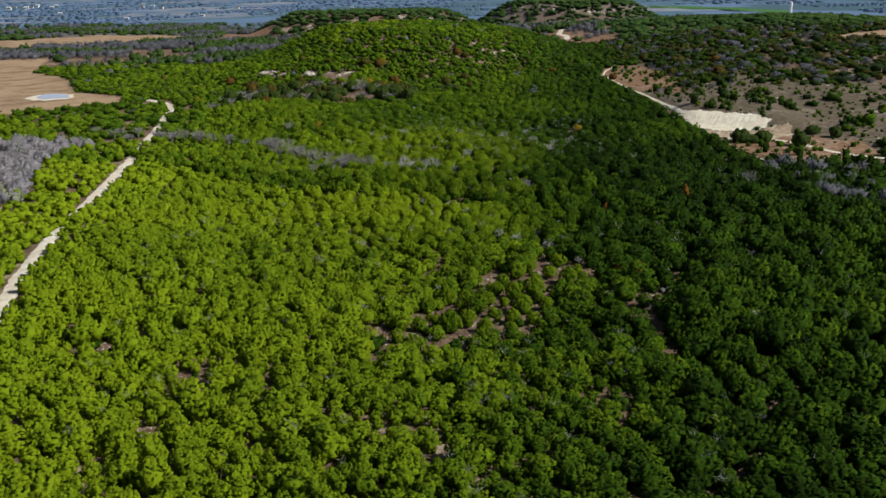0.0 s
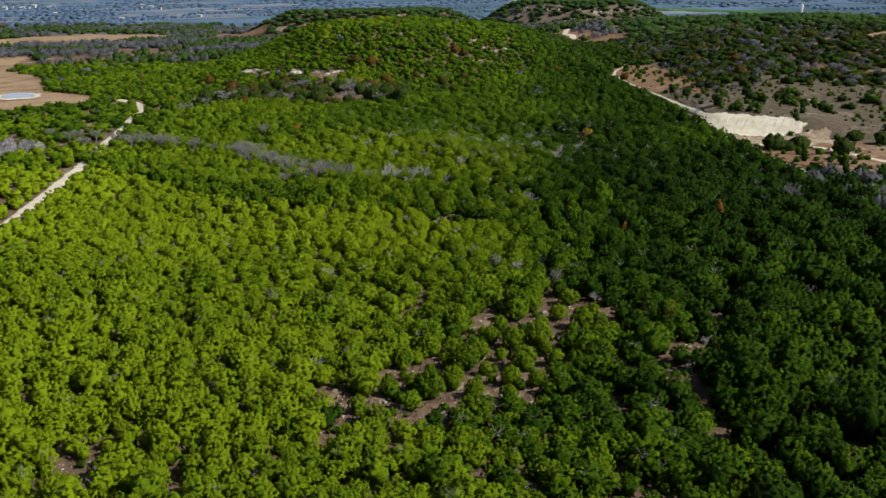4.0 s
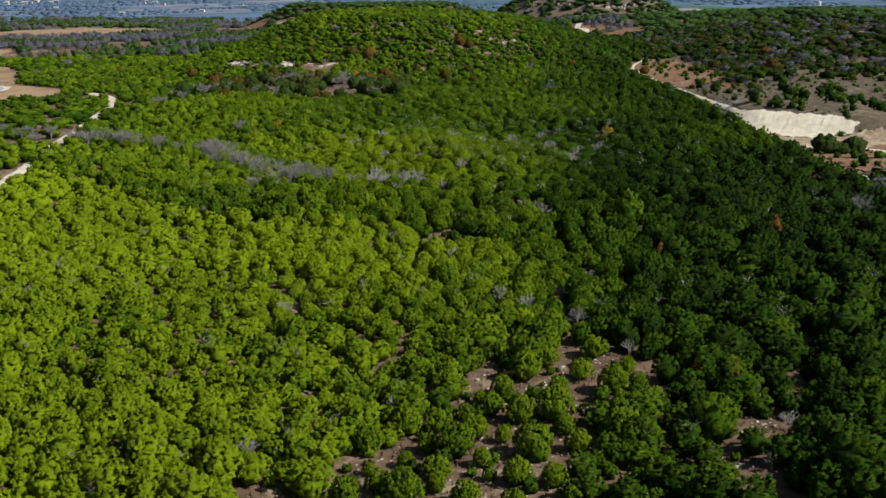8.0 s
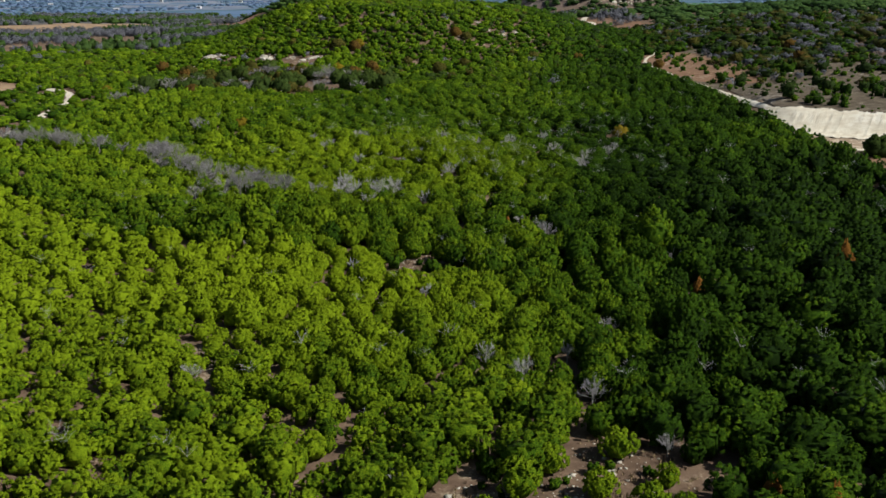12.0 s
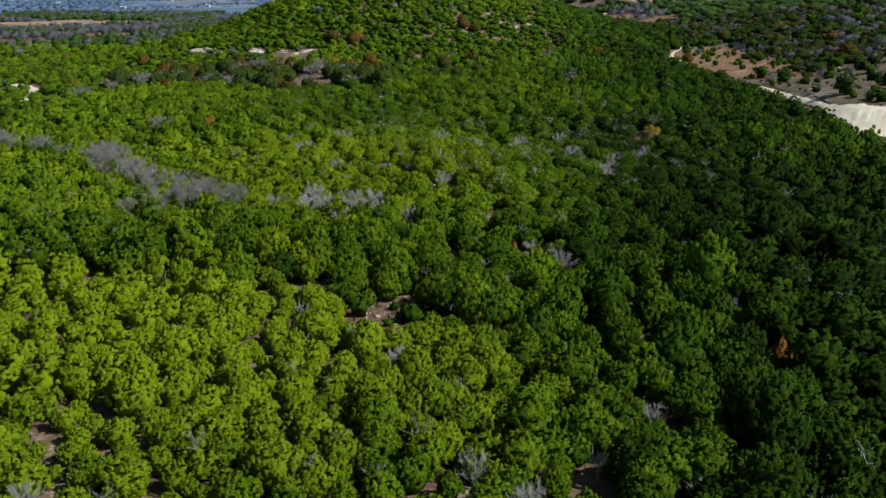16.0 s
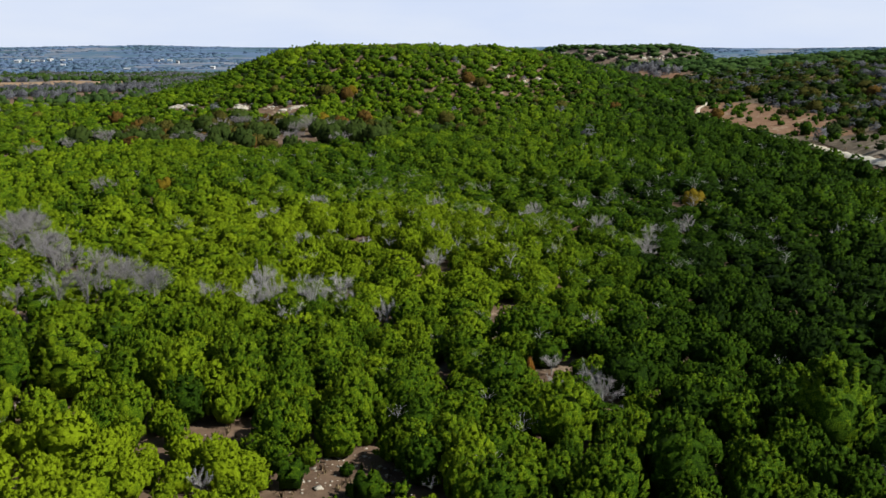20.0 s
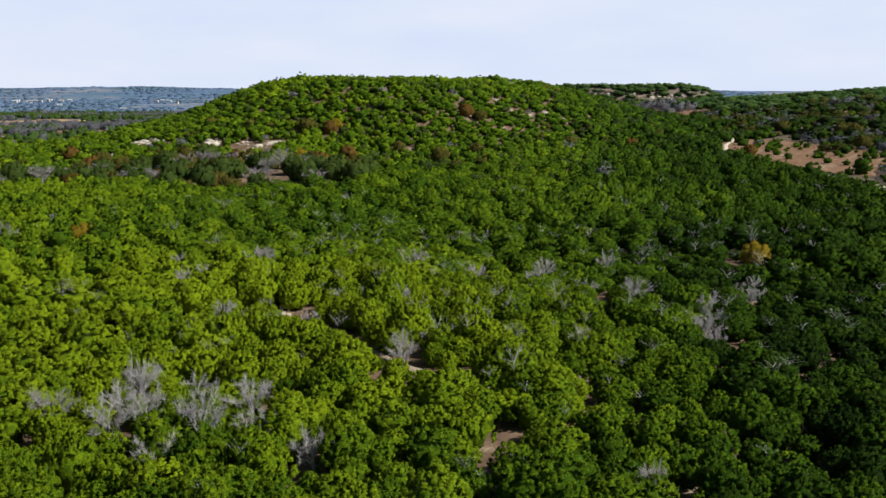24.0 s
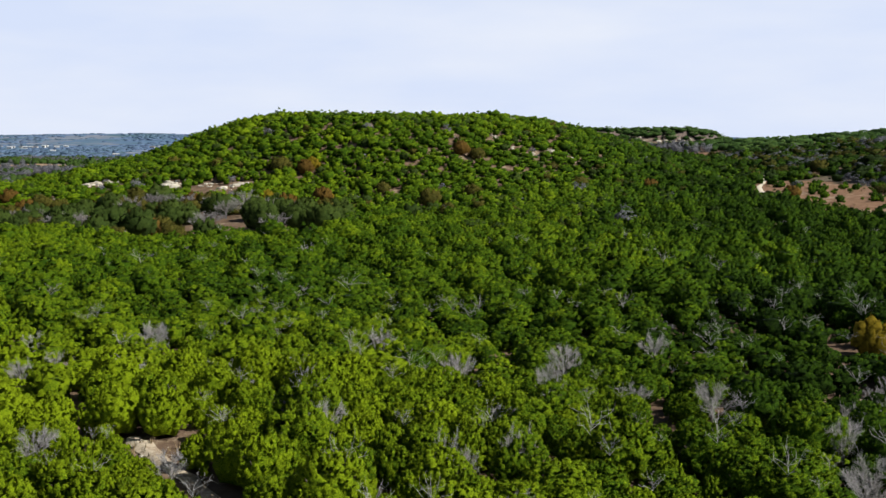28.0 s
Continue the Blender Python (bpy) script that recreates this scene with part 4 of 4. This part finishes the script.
ok = seen & (rng.uniform(0, 1, len(fx)) < np.where((fx > -440) & (fx < -300) & (fy > 1000) & (fy < 1085), 0.9, dense) * wooded(fx, fy)) & ~pale_rim
fx, fy, on_hill = fx[ok], fy[ok], on_hill[ok]
grey = ((fx > -440) & (fx < -300) & (fy > 1000) & (fy < 1085)) | (soft_noise(fx, fy, 170, 34) > np.where(on_hill > 0.03, 2.0, 0.55))
fw = rng.uniform(2.4, 6.0, len(fx))
green_hill, green_plain = ~grey & (on_hill > 0.03), ~grey & (on_hill <= 0.03)
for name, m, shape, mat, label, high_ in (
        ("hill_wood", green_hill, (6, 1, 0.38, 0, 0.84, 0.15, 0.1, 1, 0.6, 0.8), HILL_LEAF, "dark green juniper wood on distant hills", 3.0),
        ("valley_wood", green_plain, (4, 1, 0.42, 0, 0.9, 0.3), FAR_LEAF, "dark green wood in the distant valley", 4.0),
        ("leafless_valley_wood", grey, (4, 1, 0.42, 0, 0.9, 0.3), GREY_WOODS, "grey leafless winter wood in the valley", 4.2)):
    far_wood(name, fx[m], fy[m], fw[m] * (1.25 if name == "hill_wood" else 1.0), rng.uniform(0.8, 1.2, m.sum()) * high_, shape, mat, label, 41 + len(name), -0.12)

ax, ay, rng = scatter(-1500, 1300, 1650, 2700, 13.0, 22)
bx, by, rng = scatter(-2400, 2100, 2700, 4500, 27.0, 23)
fx, fy, fw = np.r_[ax, bx], np.r_[ay, by], np.r_[rng.uniform(4.5, 8, len(ax)), rng.uniform(9, 15, len(bx))]
ok = (fx > -0.52 * fy) & (fx < 0.45 * fy) & (soft_noise(fx, fy, 330, 35) + 0.35 * soft_noise(fx, fy, 90, 36) + 0.1 * rng.uniform(0, 1, len(fx)) > 0.80) & ~((fx > 250) & (fx < 700) & (fy > 1700) & (fy < 2700))
fx, fy, fw = fx[ok], fy[ok], fw[ok]
grey = soft_noise(fx, fy, 300, 37) > 0.5
# Haze over the far plain is painted into these leaf and twig colours.
HAZE_LEAF = foliage("hazed_leaves", (0.085, 0.142, 0.205), (0.095, 0.155, 0.226), (0.103, 0.166, 0.242), 0.1)
HAZE_TWIG = foliage("hazed_twigs", (0.094, 0.143, 0.234), (0.105, 0.159, 0.256), (0.118, 0.173, 0.276), 0.1)
for name, m, mat, label in (("far_wood", ~grey, HAZE_LEAF, "woods far over the plain, painted hazy blue-green"), ("leafless_far_wood", grey, HAZE_TWIG, "leafless woods far over the plain, painted hazy blue-grey")):
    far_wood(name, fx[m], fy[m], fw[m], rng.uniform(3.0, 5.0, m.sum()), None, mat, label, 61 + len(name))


# ---- leafless trees ----
def branches(rng, count, spread, tall, twigs):
    """Paths of limbs that rise from a trunk and fork into twigs."""
    limbs, fine = [], []
    for k in range(count):
        a, z0 = k * 2.4 + rng.uniform(-0.4, 0.4), tall * rng.uniform(0.15, 0.5)
        out = spread * rng.uniform(0.35, 1.0)
        up = tall * (0.5 + 0.5 * math.sqrt(max(0.0, 1.02 - (out / spread) ** 2))) * rng.uniform(0.85, 1.0)
        p = [np.array([0, 0, z0])]
        for s in (0.4, 0.75, 1.0):
            p.append(np.array([out * s * math.cos(a), out * s * math.sin(a), z0 + (up - z0) * s ** 0.8]) + rng.normal(0, 0.07, 3) * spread)
        limbs.append((p, 0.011, 0.004, 3))
        for _ in range(twigs):
            s = rng.uniform(0.25, 1.0) * 2.999
            i = int(s)
            base = p[i] + (p[i + 1] - p[i]) * (s - i)
            d = rng.normal(0, 1, 3) + np.array([math.cos(a), math.sin(a), 1.1]) * 0.8
            d = d / np.linalg.norm(d) * rng.uniform(0.08, 0.26) * spread
            fine.append(([base, base + d], 0.0058, 0.0026, 3))
    return limbs, fine


def bare_tree(seed, mat, spread, label, category="tree", group="leafless trees among junipers"):
    r = np.random.default_rng(seed)
    ob = new("bare_tree")
    limbs, fine = branches(r, 14, spread, 1.3, 56)
    part_of("trunk", tubes("trunk", [([(0, 0, -0.1), (0.02, 0.01, 0.35), (0.0, 0.03, 0.8)], 0.07, 0.03, 6)], mat), ob)
    for path in limbs:
        part_of("limb", tubes("limb", [path], mat), ob)
    part_of("branch_spray", tubes("branch_spray", fine, mat), ob, "fine bare twigs")
    return tagged(ob, label, category, group)


def plant(models, places, lo, hi, seed, tall=1.0):
    """Copies of the models over the places, each turned and sized by chance."""
    r = np.random.default_rng(seed)
    for n, (x, y) in enumerate(places):
        w = r.uniform(lo, hi)
        h = w * tall * r.uniform(0.85, 1.15)
        m = Matrix.LocRotScale((x, y, float(height(x, y)) - 0.1), Euler((0, 0, r.uniform(0, 6.28))), (w, w, h))
        k = n % len(models)
        if n < len(models):
            models[k].matrix_basis = m
        else:
            copy_thing(models[k], m).scale = (w, w, h)


pale_trees = [bare_tree(500 + k, GREY_BARK, 1.0, "leafless silver-grey tree standing among green junipers") for k in range(4)]
brown_trees = [bare_tree(520 + k, BROWN_TWIG, 1.1, "leafless grey-brown tree in a line along a draw") for k in range(4)]
plant(pale_trees, NEAR_BARE, 1.0, 1.7, 71, 1.5)
plant([copy_thing(pale_trees[k], Matrix()) for k in range(4)], [p for p in MID_BARE if p[1] < 340], 1.6, 2.3, 72, 1.5)
plant([copy_thing(pale_trees[k], Matrix()) for k in range(4)], [p for p in MID_BARE if p[1] >= 340], 1.0, 1.7, 86, 1.55)
plant(brown_trees, DRAW_BARE + draw, 2.0, 3.0, 74, 1.5)

# Grey dead wood and thin brush between the junipers.
rng = np.random.default_rng(75)
brush = []
for k in range(5):
    limbs, fine = branches(np.random.default_rng(540 + k), 8, 1.0, 1.0, 5)
    vs, qs, n0 = [], [], 0
    for path, r0, r1, sides in limbs + fine:
        v, q = tapered(path, r0 * 0.8, r1 * 0.8, 3)
        vs.append(v)
        qs.append(q + n0)
        n0 += len(v)
    brush.append((np.concatenate(vs), np.concatenate(qs), np.zeros(n0), np.zeros((n0, 4))))


def brush_at(name, x, y, size, mat, label, lift=0.0):
    n = len(x)
    v, q, t, f = stamp(brush, rng.integers(0, 5, n), np.stack([x, y, height(x, y) + lift], -1), size, size * rng.uniform(0.9, 1.35, n), rng.uniform(0, 6.28, n), np.zeros(n))
    tagged(new(name, quad_mesh(name, v, q, mat, t)), label, "brush", kind="stuff")


pick = np.nonzero((near < 190) & (rng.uniform(0, 1, len(tx)) < 0.03 + 0.06 * (soft_noise(tx, ty, 55, 51) > 0.62) + 0.13 * ((ty > 340) & (ty < 420) & (np.abs(tx) < 35))))[0]
off = rng.normal(0, 0.9, (len(pick), 2))
brush_at("dead_brush", tx[pick] + off[:, 0], ty[pick] + off[:, 1], wide[pick] * rng.uniform(0.5, 0.85, len(pick)), GREY_BARK, "grey dead branches showing between junipers", 2.4)
gx, gy, rng2 = scatter(-215, -128, 296, 430, 3.0, 76)
ok = in_poly(gx + 4 * np.sin(gy / 5), gy + 4 * np.sin(gx / 6), THICKET) & (rng2.uniform(0, 1, len(gx)) < np.where(soft_noise(gx, gy, 18, 77) > 0.42, 0.8, 0.3))
far_wood("leafless_thicket", gx[ok], gy[ok], rng2.uniform(1.6, 3.0, ok.sum()), rng2.uniform(1.3, 3.4, ok.sum()), (14, 1, 0.3, 3, 0.8, 0.2, 0.2, 1, 1.1), THICKET_TWIG, "grey leafless thicket beside the ranch road", 76, 0.2)


GREY_GROVE = [(80, 330), (100, 318), (150, 322), (150, 278), (95, 268), (80, 296)]
gx, gy, rng2 = scatter(78, 152, 266, 332, 4.0, 84)
ok = in_poly(gx, gy, GREY_GROVE) & (rng2.uniform(0, 1, len(gx)) < 0.26) & (near_line(gx, gy, EAST_ROAD) > 3)
far_wood("leafless_grove", gx[ok], gy[ok], rng2.uniform(2.0, 3.4, ok.sum()), rng2.uniform(2.4, 3.8, ok.sum()), (14, 2, 0.3, 3, 0.8, 0.2, 0.2, 1, 1.1), GREY_WOODS, "grey leafless grove beside the pasture", 83, 0.2)


# ---- rust-coloured and broad-leaved trees ----
def leafy_tree(name, seed, mat, label, category, group, lobes=26, cone=False):
    r = np.random.default_rng(seed)
    ob = new(name)
    cv, cq, ct, cf = crown(seed, lobes, 3, 0.22, 5, core=2, lumps=0.16)
    if cone:
        cv = cv * np.stack([1.15 - 0.55 * cv[:, 2].clip(0, 1.6), 1.15 - 0.55 * cv[:, 2].clip(0, 1.6), 0 * cv[:, 2] + 1.35], -1)
    part_of("crown", quad_mesh("crown", cv, cq, mat, 0.6 * ct + 0.1, cf), ob)
    part_of("trunk", tubes("trunk", [([(0, 0, -0.15), (0.02, 0.01, 0.4), (0.05, 0.0, 0.9)], 0.08, 0.03, 6)], BARK), ob)
    for k in range(3):
        a = k * 2.1 + r.uniform(0, 1)
        part_of("limb", tubes("limb", [([(0, 0, 0.15), (0.25 * math.cos(a), 0.25 * math.sin(a), 0.45), (0.55 * math.cos(a), 0.55 * math.sin(a), 0.8)], 0.04, 0.012, 5)], BARK), ob)
    return tagged(ob, label, category, group)


dead = [leafy_tree("dead_juniper", 600 + k, RUST_LEAF, "dead rust-orange juniper among green ones", "tree", "dead junipers", cone=True) for k in range(2)]
plant(dead, DEAD_PLACES[:4], 1.15, 1.7, 77, 1.3)
plant([copy_thing(dead[0], Matrix())], DEAD_PLACES[4:], 0.7, 0.95, 87, 1.3)
oaks = [leafy_tree("oak_tree", 620 + k, (BROWN_LEAF, OAK_LEAF, OAK_LEAF)[k % 3], ("rust-brown oak tree at the hill's foot", "olive-brown oak tree at the hill's foot", "olive-brown oak tree at the hill's foot")[k % 3], "tree", "autumn oaks") for k in range(6)]
rng = np.random.default_rng(80)
gx, gy, _ = scatter(-132, -36, 498, 562, 6.2, 81)
ok = in_poly(gx, gy + 5 * np.sin(gx / 7) + 4 * np.sin(gx / 17 + gy / 9), GROVE) & (openness(gx, gy) < 0.5)
grove = [(float(x), float(y), rng.uniform()) for x, y in zip(gx[ok], gy[ok])]
plant(oaks, OAK_PLACES + [(x, y) for x, y, k in grove if k < 0.22 or k >= 0.84], 1.9, 3.2, 78)
golden = [leafy_tree("oak_tree", 630, GOLD_LEAF, "yellow-leaved small oak at the hill's foot", "tree", "autumn oaks")]
plant(golden, GOLD_PLACES, 2.0, 2.9, 85)
live = [leafy_tree("live_oak", 640 + k, LIVE_LEAF, "dark green broad oak in a draw", "tree", "live oaks", 30) for k in range(3)]
plant(live, LIVE_PLACES + [(x, y) for x, y, k in grove if 0.44 <= k < 0.84], 2.4, 3.9, 79)
plant([copy_thing(k, Matrix()) for k in brown_trees], [(x, y) for x, y, k in grove if 0.22 <= k < 0.44], 2.9, 4.0, 82)


# ---- rocks ----
def rock(bm, x, y, z, sx, sy, sz, r):
    """One weathered block with bevelled, uneven edges."""
    made = bmesh.ops.create_icosphere(bm, subdivisions=2, radius=1.0)["verts"]
    turn = r.uniform(0, 6.28)
    c, s = math.cos(turn), math.sin(turn)
    for v in made:
        p = v.co
        k = 1 / max(abs(p.x), abs(p.y), abs(p.z)) ** 0.7 * (1 + r.normal(0, 0.07))
        a, b = p.x * k * sx, p.y * k * sy
        v.co = (a * c - b * s + x, a * s + b * c + y, p.z * k * sz + z)


def outcrop(x, y, size, count, seed):
    r = np.random.default_rng(seed)
    ob = new("limestone_outcrop")
    ob.location = (x, y, float(height(x, y)))
    for k in range(count):
        dx, dy = r.normal(0, size * 0.5), r.normal(0, size * 0.42)
        bm = bmesh.new()
        s = size * r.uniform(0.08, 0.30)
        rock(bm, 0, 0, 0, s, s * r.uniform(0.4, 0.9), s * r.uniform(0.25, 0.6), r)
        b = part("rock", bm, ROCK, ob)
        b.location = (dx, dy, float(height(x + dx, y + dy)) - ob.location.z + 0.1 * s)
    return tagged(ob, "pale weathered limestone ledge breaking out of the slope", "rock", "limestone ledges")


for n, (x, y, size) in enumerate(LEDGES):
    outcrop(x, y, size, 11, 800 + n)
rng = np.random.default_rng(99)
for n, (x, y) in enumerate([(-200, 1190), (-185, 1186), (-170, 1181), (-160, 1190), (-117, 1203), (-111, 1206), (-101, 1205), (-86, 1212), (-74, 1218), (15, 1350), (25, 1345), (60, 1312), (70, 1309), (82, 1310), (94, 1306), (108, 1308), (122, 1313), (135, 1318)]):
    outcrop(x + rng.normal(0, 3), y + rng.normal(0, 6), rng.uniform(4.5, 9.0), 7, 830 + n)
for n, (x, y) in enumerate([(-2, 186), (-1, 183), (3, 190), (-6, 178), (-8, 174), (1, 196), (8, 204), (13, 220), (26, 192), (11, 207)]):
    outcrop(x, y, 1.1, 7, 850 + n)

# Limestone flakes and dry grass lie on the open ground.
rng = np.random.default_rng(96)
gx, gy, _ = scatter(-80, 60, 140, 480, 0.6, 97)
op = openness(gx, gy)
m = (op > 0.35) & (rng.uniform(0, 1, len(gx)) < 0.6)
sx_, sy_, _ = scatter(60, 188, 318, 600, 3.0, 98)
keep = in_poly(sx_, sy_, PASTURE) & (rng.uniform(0, 1, len(sx_)) < 0.5 * (soft_noise(sx_, sy_, 26, 99) > 0.5))
gx, gy = np.r_[gx[m], sx_[keep]], np.r_[gy[m], sy_[keep]]
flake = rng.uniform(0, 1, len(gx)) < 0.25 + 0.5 * (soft_noise(gx, gy, 9, 98) > 0.5)
bv, bq = BALL1
chips = [(bv * (1 + rng.normal(0, 0.25, (len(bv), 1))) * np.array([1, 1, 0.45]), bq, np.zeros(len(bv)), np.c_[bv, 0 * bv[:, :1]]) for k in range(6)]
blades = []
for k in range(5):
    a, out, tip = rng.uniform(0, 6.28, 14), rng.uniform(0.05, 0.5, 14), rng.uniform(0.5, 1.1, 14)
    base = np.stack([0.15 * np.cos(a), 0.15 * np.sin(a), 0 * a], -1)
    side = np.stack([-np.sin(a), np.cos(a), 0 * a], -1) * 0.05
    top = np.stack([(0.2 + out) * np.cos(a), (0.2 + out) * np.sin(a), tip], -1)
    v = np.stack([base - side, base + side, top + side * 0.3, top - side * 0.3], 1).reshape(-1, 3)
    blades.append((v, np.arange(56).reshape(-1, 4), np.zeros(56), np.tile((0, 0, 1, 0.0), (56, 1))))
for name, m, kinds, size, mat, label, category in (("limestone_flakes", flake, chips, rng.gamma(2.2, 0.07, len(gx)).clip(0.05, 0.45) * np.where(gx > 60, 2.6, 1.0), ROCK, "loose pale limestone flakes on bare soil", "stones"),
                                                   ("dry_grass", ~flake, blades, rng.uniform(0.25, 0.6, len(gx)) * np.where(gx > 60, 1.6, 1.0), STRAW, "tufts of dry tan grass in openings", "grass")):
    n = int(m.sum())
    v, q, tn, f = stamp(kinds, rng.integers(0, len(kinds), n), np.stack([gx[m], gy[m], height(gx[m], gy[m])], -1), size[m], size[m], rng.uniform(0, 6.28, n), np.zeros(n))
    tagged(new(name, quad_mesh(name, v, q, mat, tn, f)), label, category, kind="stuff")

# Low shrubs in the openings and on the pasture.
rng = np.random.default_rng(91)
bx, by, _ = scatter(-80, 60, 140, 480, 1.6, 92)
op = openness(bx, by)
ok = (op > 0.5) & (rng.uniform(0, 1, len(bx)) < 0.20)
px_, py_, _ = scatter(58, 190, 310, 640, 2.6, 93)
okp = in_poly(px_, py_, PASTURE) & (rng.uniform(0, 1, len(px_)) < 0.10 + 0.28 * (soft_noise(px_, py_, 30, 94) > 0.5)) & ~(in_poly(px_, py_ - 1, BANK) | in_poly(px_, py_, BENCH_EDGE)) & (near_line(px_, py_, EAST_ROAD) > 2.5)
bx, by = np.r_[bx[ok], px_[okp]], np.r_[by[ok], py_[okp]]
size = np.where(rng.uniform(0, 1, len(bx)) < 0.3, rng.uniform(0.9, 1.5, len(bx)), rng.uniform(0.35, 0.8, len(bx))) * np.where(bx > 58, 0.95, 1.0)
kinds = [crown(950 + k, 7, 1, 0.36, 1, lace=0.8) for k in range(4)]
v, q, t, f = stamp(kinds, rng.integers(0, 4, len(bx)), np.stack([bx, by, height(bx, by) - 0.05], -1), size, size * 1.1, rng.uniform(0, 6.28, len(bx)), rng.normal(0, 0.2, len(bx)))
tagged(new("low_shrubs", quad_mesh("low_shrubs", v, q, LEAF, t, f)), "small green shrubs dotted over stony ground", "shrubs", kind="stuff")


# ---- farm buildings and tower on the plain ----
def box(bm, x0, x1, y0, y1, z0, z1):
    c = [bm.verts.new((x, y, z)) for z in (z0, z1) for x, y in ((x0, y0), (x1, y0), (x1, y1), (x0, y1))]
    for f in ((3, 2, 1, 0), (4, 5, 6, 7), (0, 1, 5, 4), (1, 2, 6, 5), (2, 3, 7, 6), (3, 0, 4, 7)):
        bm.faces.new([c[i] for i in f])


def farmhouse(x, y, length, depth, tall, roof_mat, turn, label):
    ob = new("farmhouse")
    ob.matrix_basis = pose(x, y, float(height(x, y)) - 0.3, 0, 0, turn)
    bm = bmesh.new()
    box(bm, -length / 2, length / 2, -depth / 2, depth / 2, 0, tall)
    part("wall", bm, WHITEWALL, ob)
    bm = bmesh.new()
    l, d, r = length / 2 + 0.6, depth / 2 + 0.6, tall + depth * 0.3
    a = [bm.verts.new(p) for p in ((-l, -d, tall), (l, -d, tall), (l, 0, r), (-l, 0, r), (-l, d, tall), (l, d, tall))]
    for f in ((0, 1, 2, 3), (3, 2, 5, 4), (0, 3, 4), (1, 5, 2), (0, 4, 5, 1)):
        bm.faces.new([a[i] for i in f])
    part("roof", bm, roof_mat, ob)
    for k in range(4):
        bm = bmesh.new()
        w = length * (k + 0.5) / 4 - length / 2
        box(bm, w - 0.9, w + 0.9, -depth / 2 - 0.06, -depth / 2 + 0.02, tall * 0.35, tall * 0.75)
        part("window", bm, GLASS, ob)
    return tagged(ob, label, "house", "farm buildings on the plain")


rng = np.random.default_rng(95)
for n in range(22):
    if n < 12:
        a, d = -27.4 + 0.27 * n + rng.normal(0, 0.08), rng.uniform(2500, 3000)
    elif n < 16:
        a, d = -20.2 + 0.35 * (n - 12), rng.uniform(2300, 2900)
    else:
        a, d = (-22.0, -17.5, -12.0, -25.0, -8.5, -15.0)[n - 16], 1750 + 120 * (n - 16)
    long_ = rng.uniform(7, 13) if n < 16 else rng.uniform(6, 9)
    farmhouse(d * math.sin(radians(a)), 300 + d * math.cos(radians(a)), long_, long_ * 0.45, rng.uniform(3.5, 6.0), GREYROOF if n % 3 else ROOFING, rng.uniform(-25, 25),
              "white farm building with a pale metal roof" if n % 3 else "white farmhouse with a dark shingle roof")
tower = new("water_tower")
tower.location = (518, 1965, float(height(518, 1965)) - 0.5)
for name, r0, r1, z0, z1, mat in (("shaft", 2.7, 2.5, 0, 22, WHITEWALL), ("tank", 3.2, 3.2, 17.5, 24, WHITEWALL), ("cap", 3.2, 0.3, 24, 25.5, GREYROOF)):
    part_of(name, tubes(name, [([(0, 0, z0), (0, 0, (z0 + z1) / 2), (0, 0, z1)], r0, r1, 16)], mat), tower)
tagged(tower, "tall white cylindrical water tower on the plain", "tower")
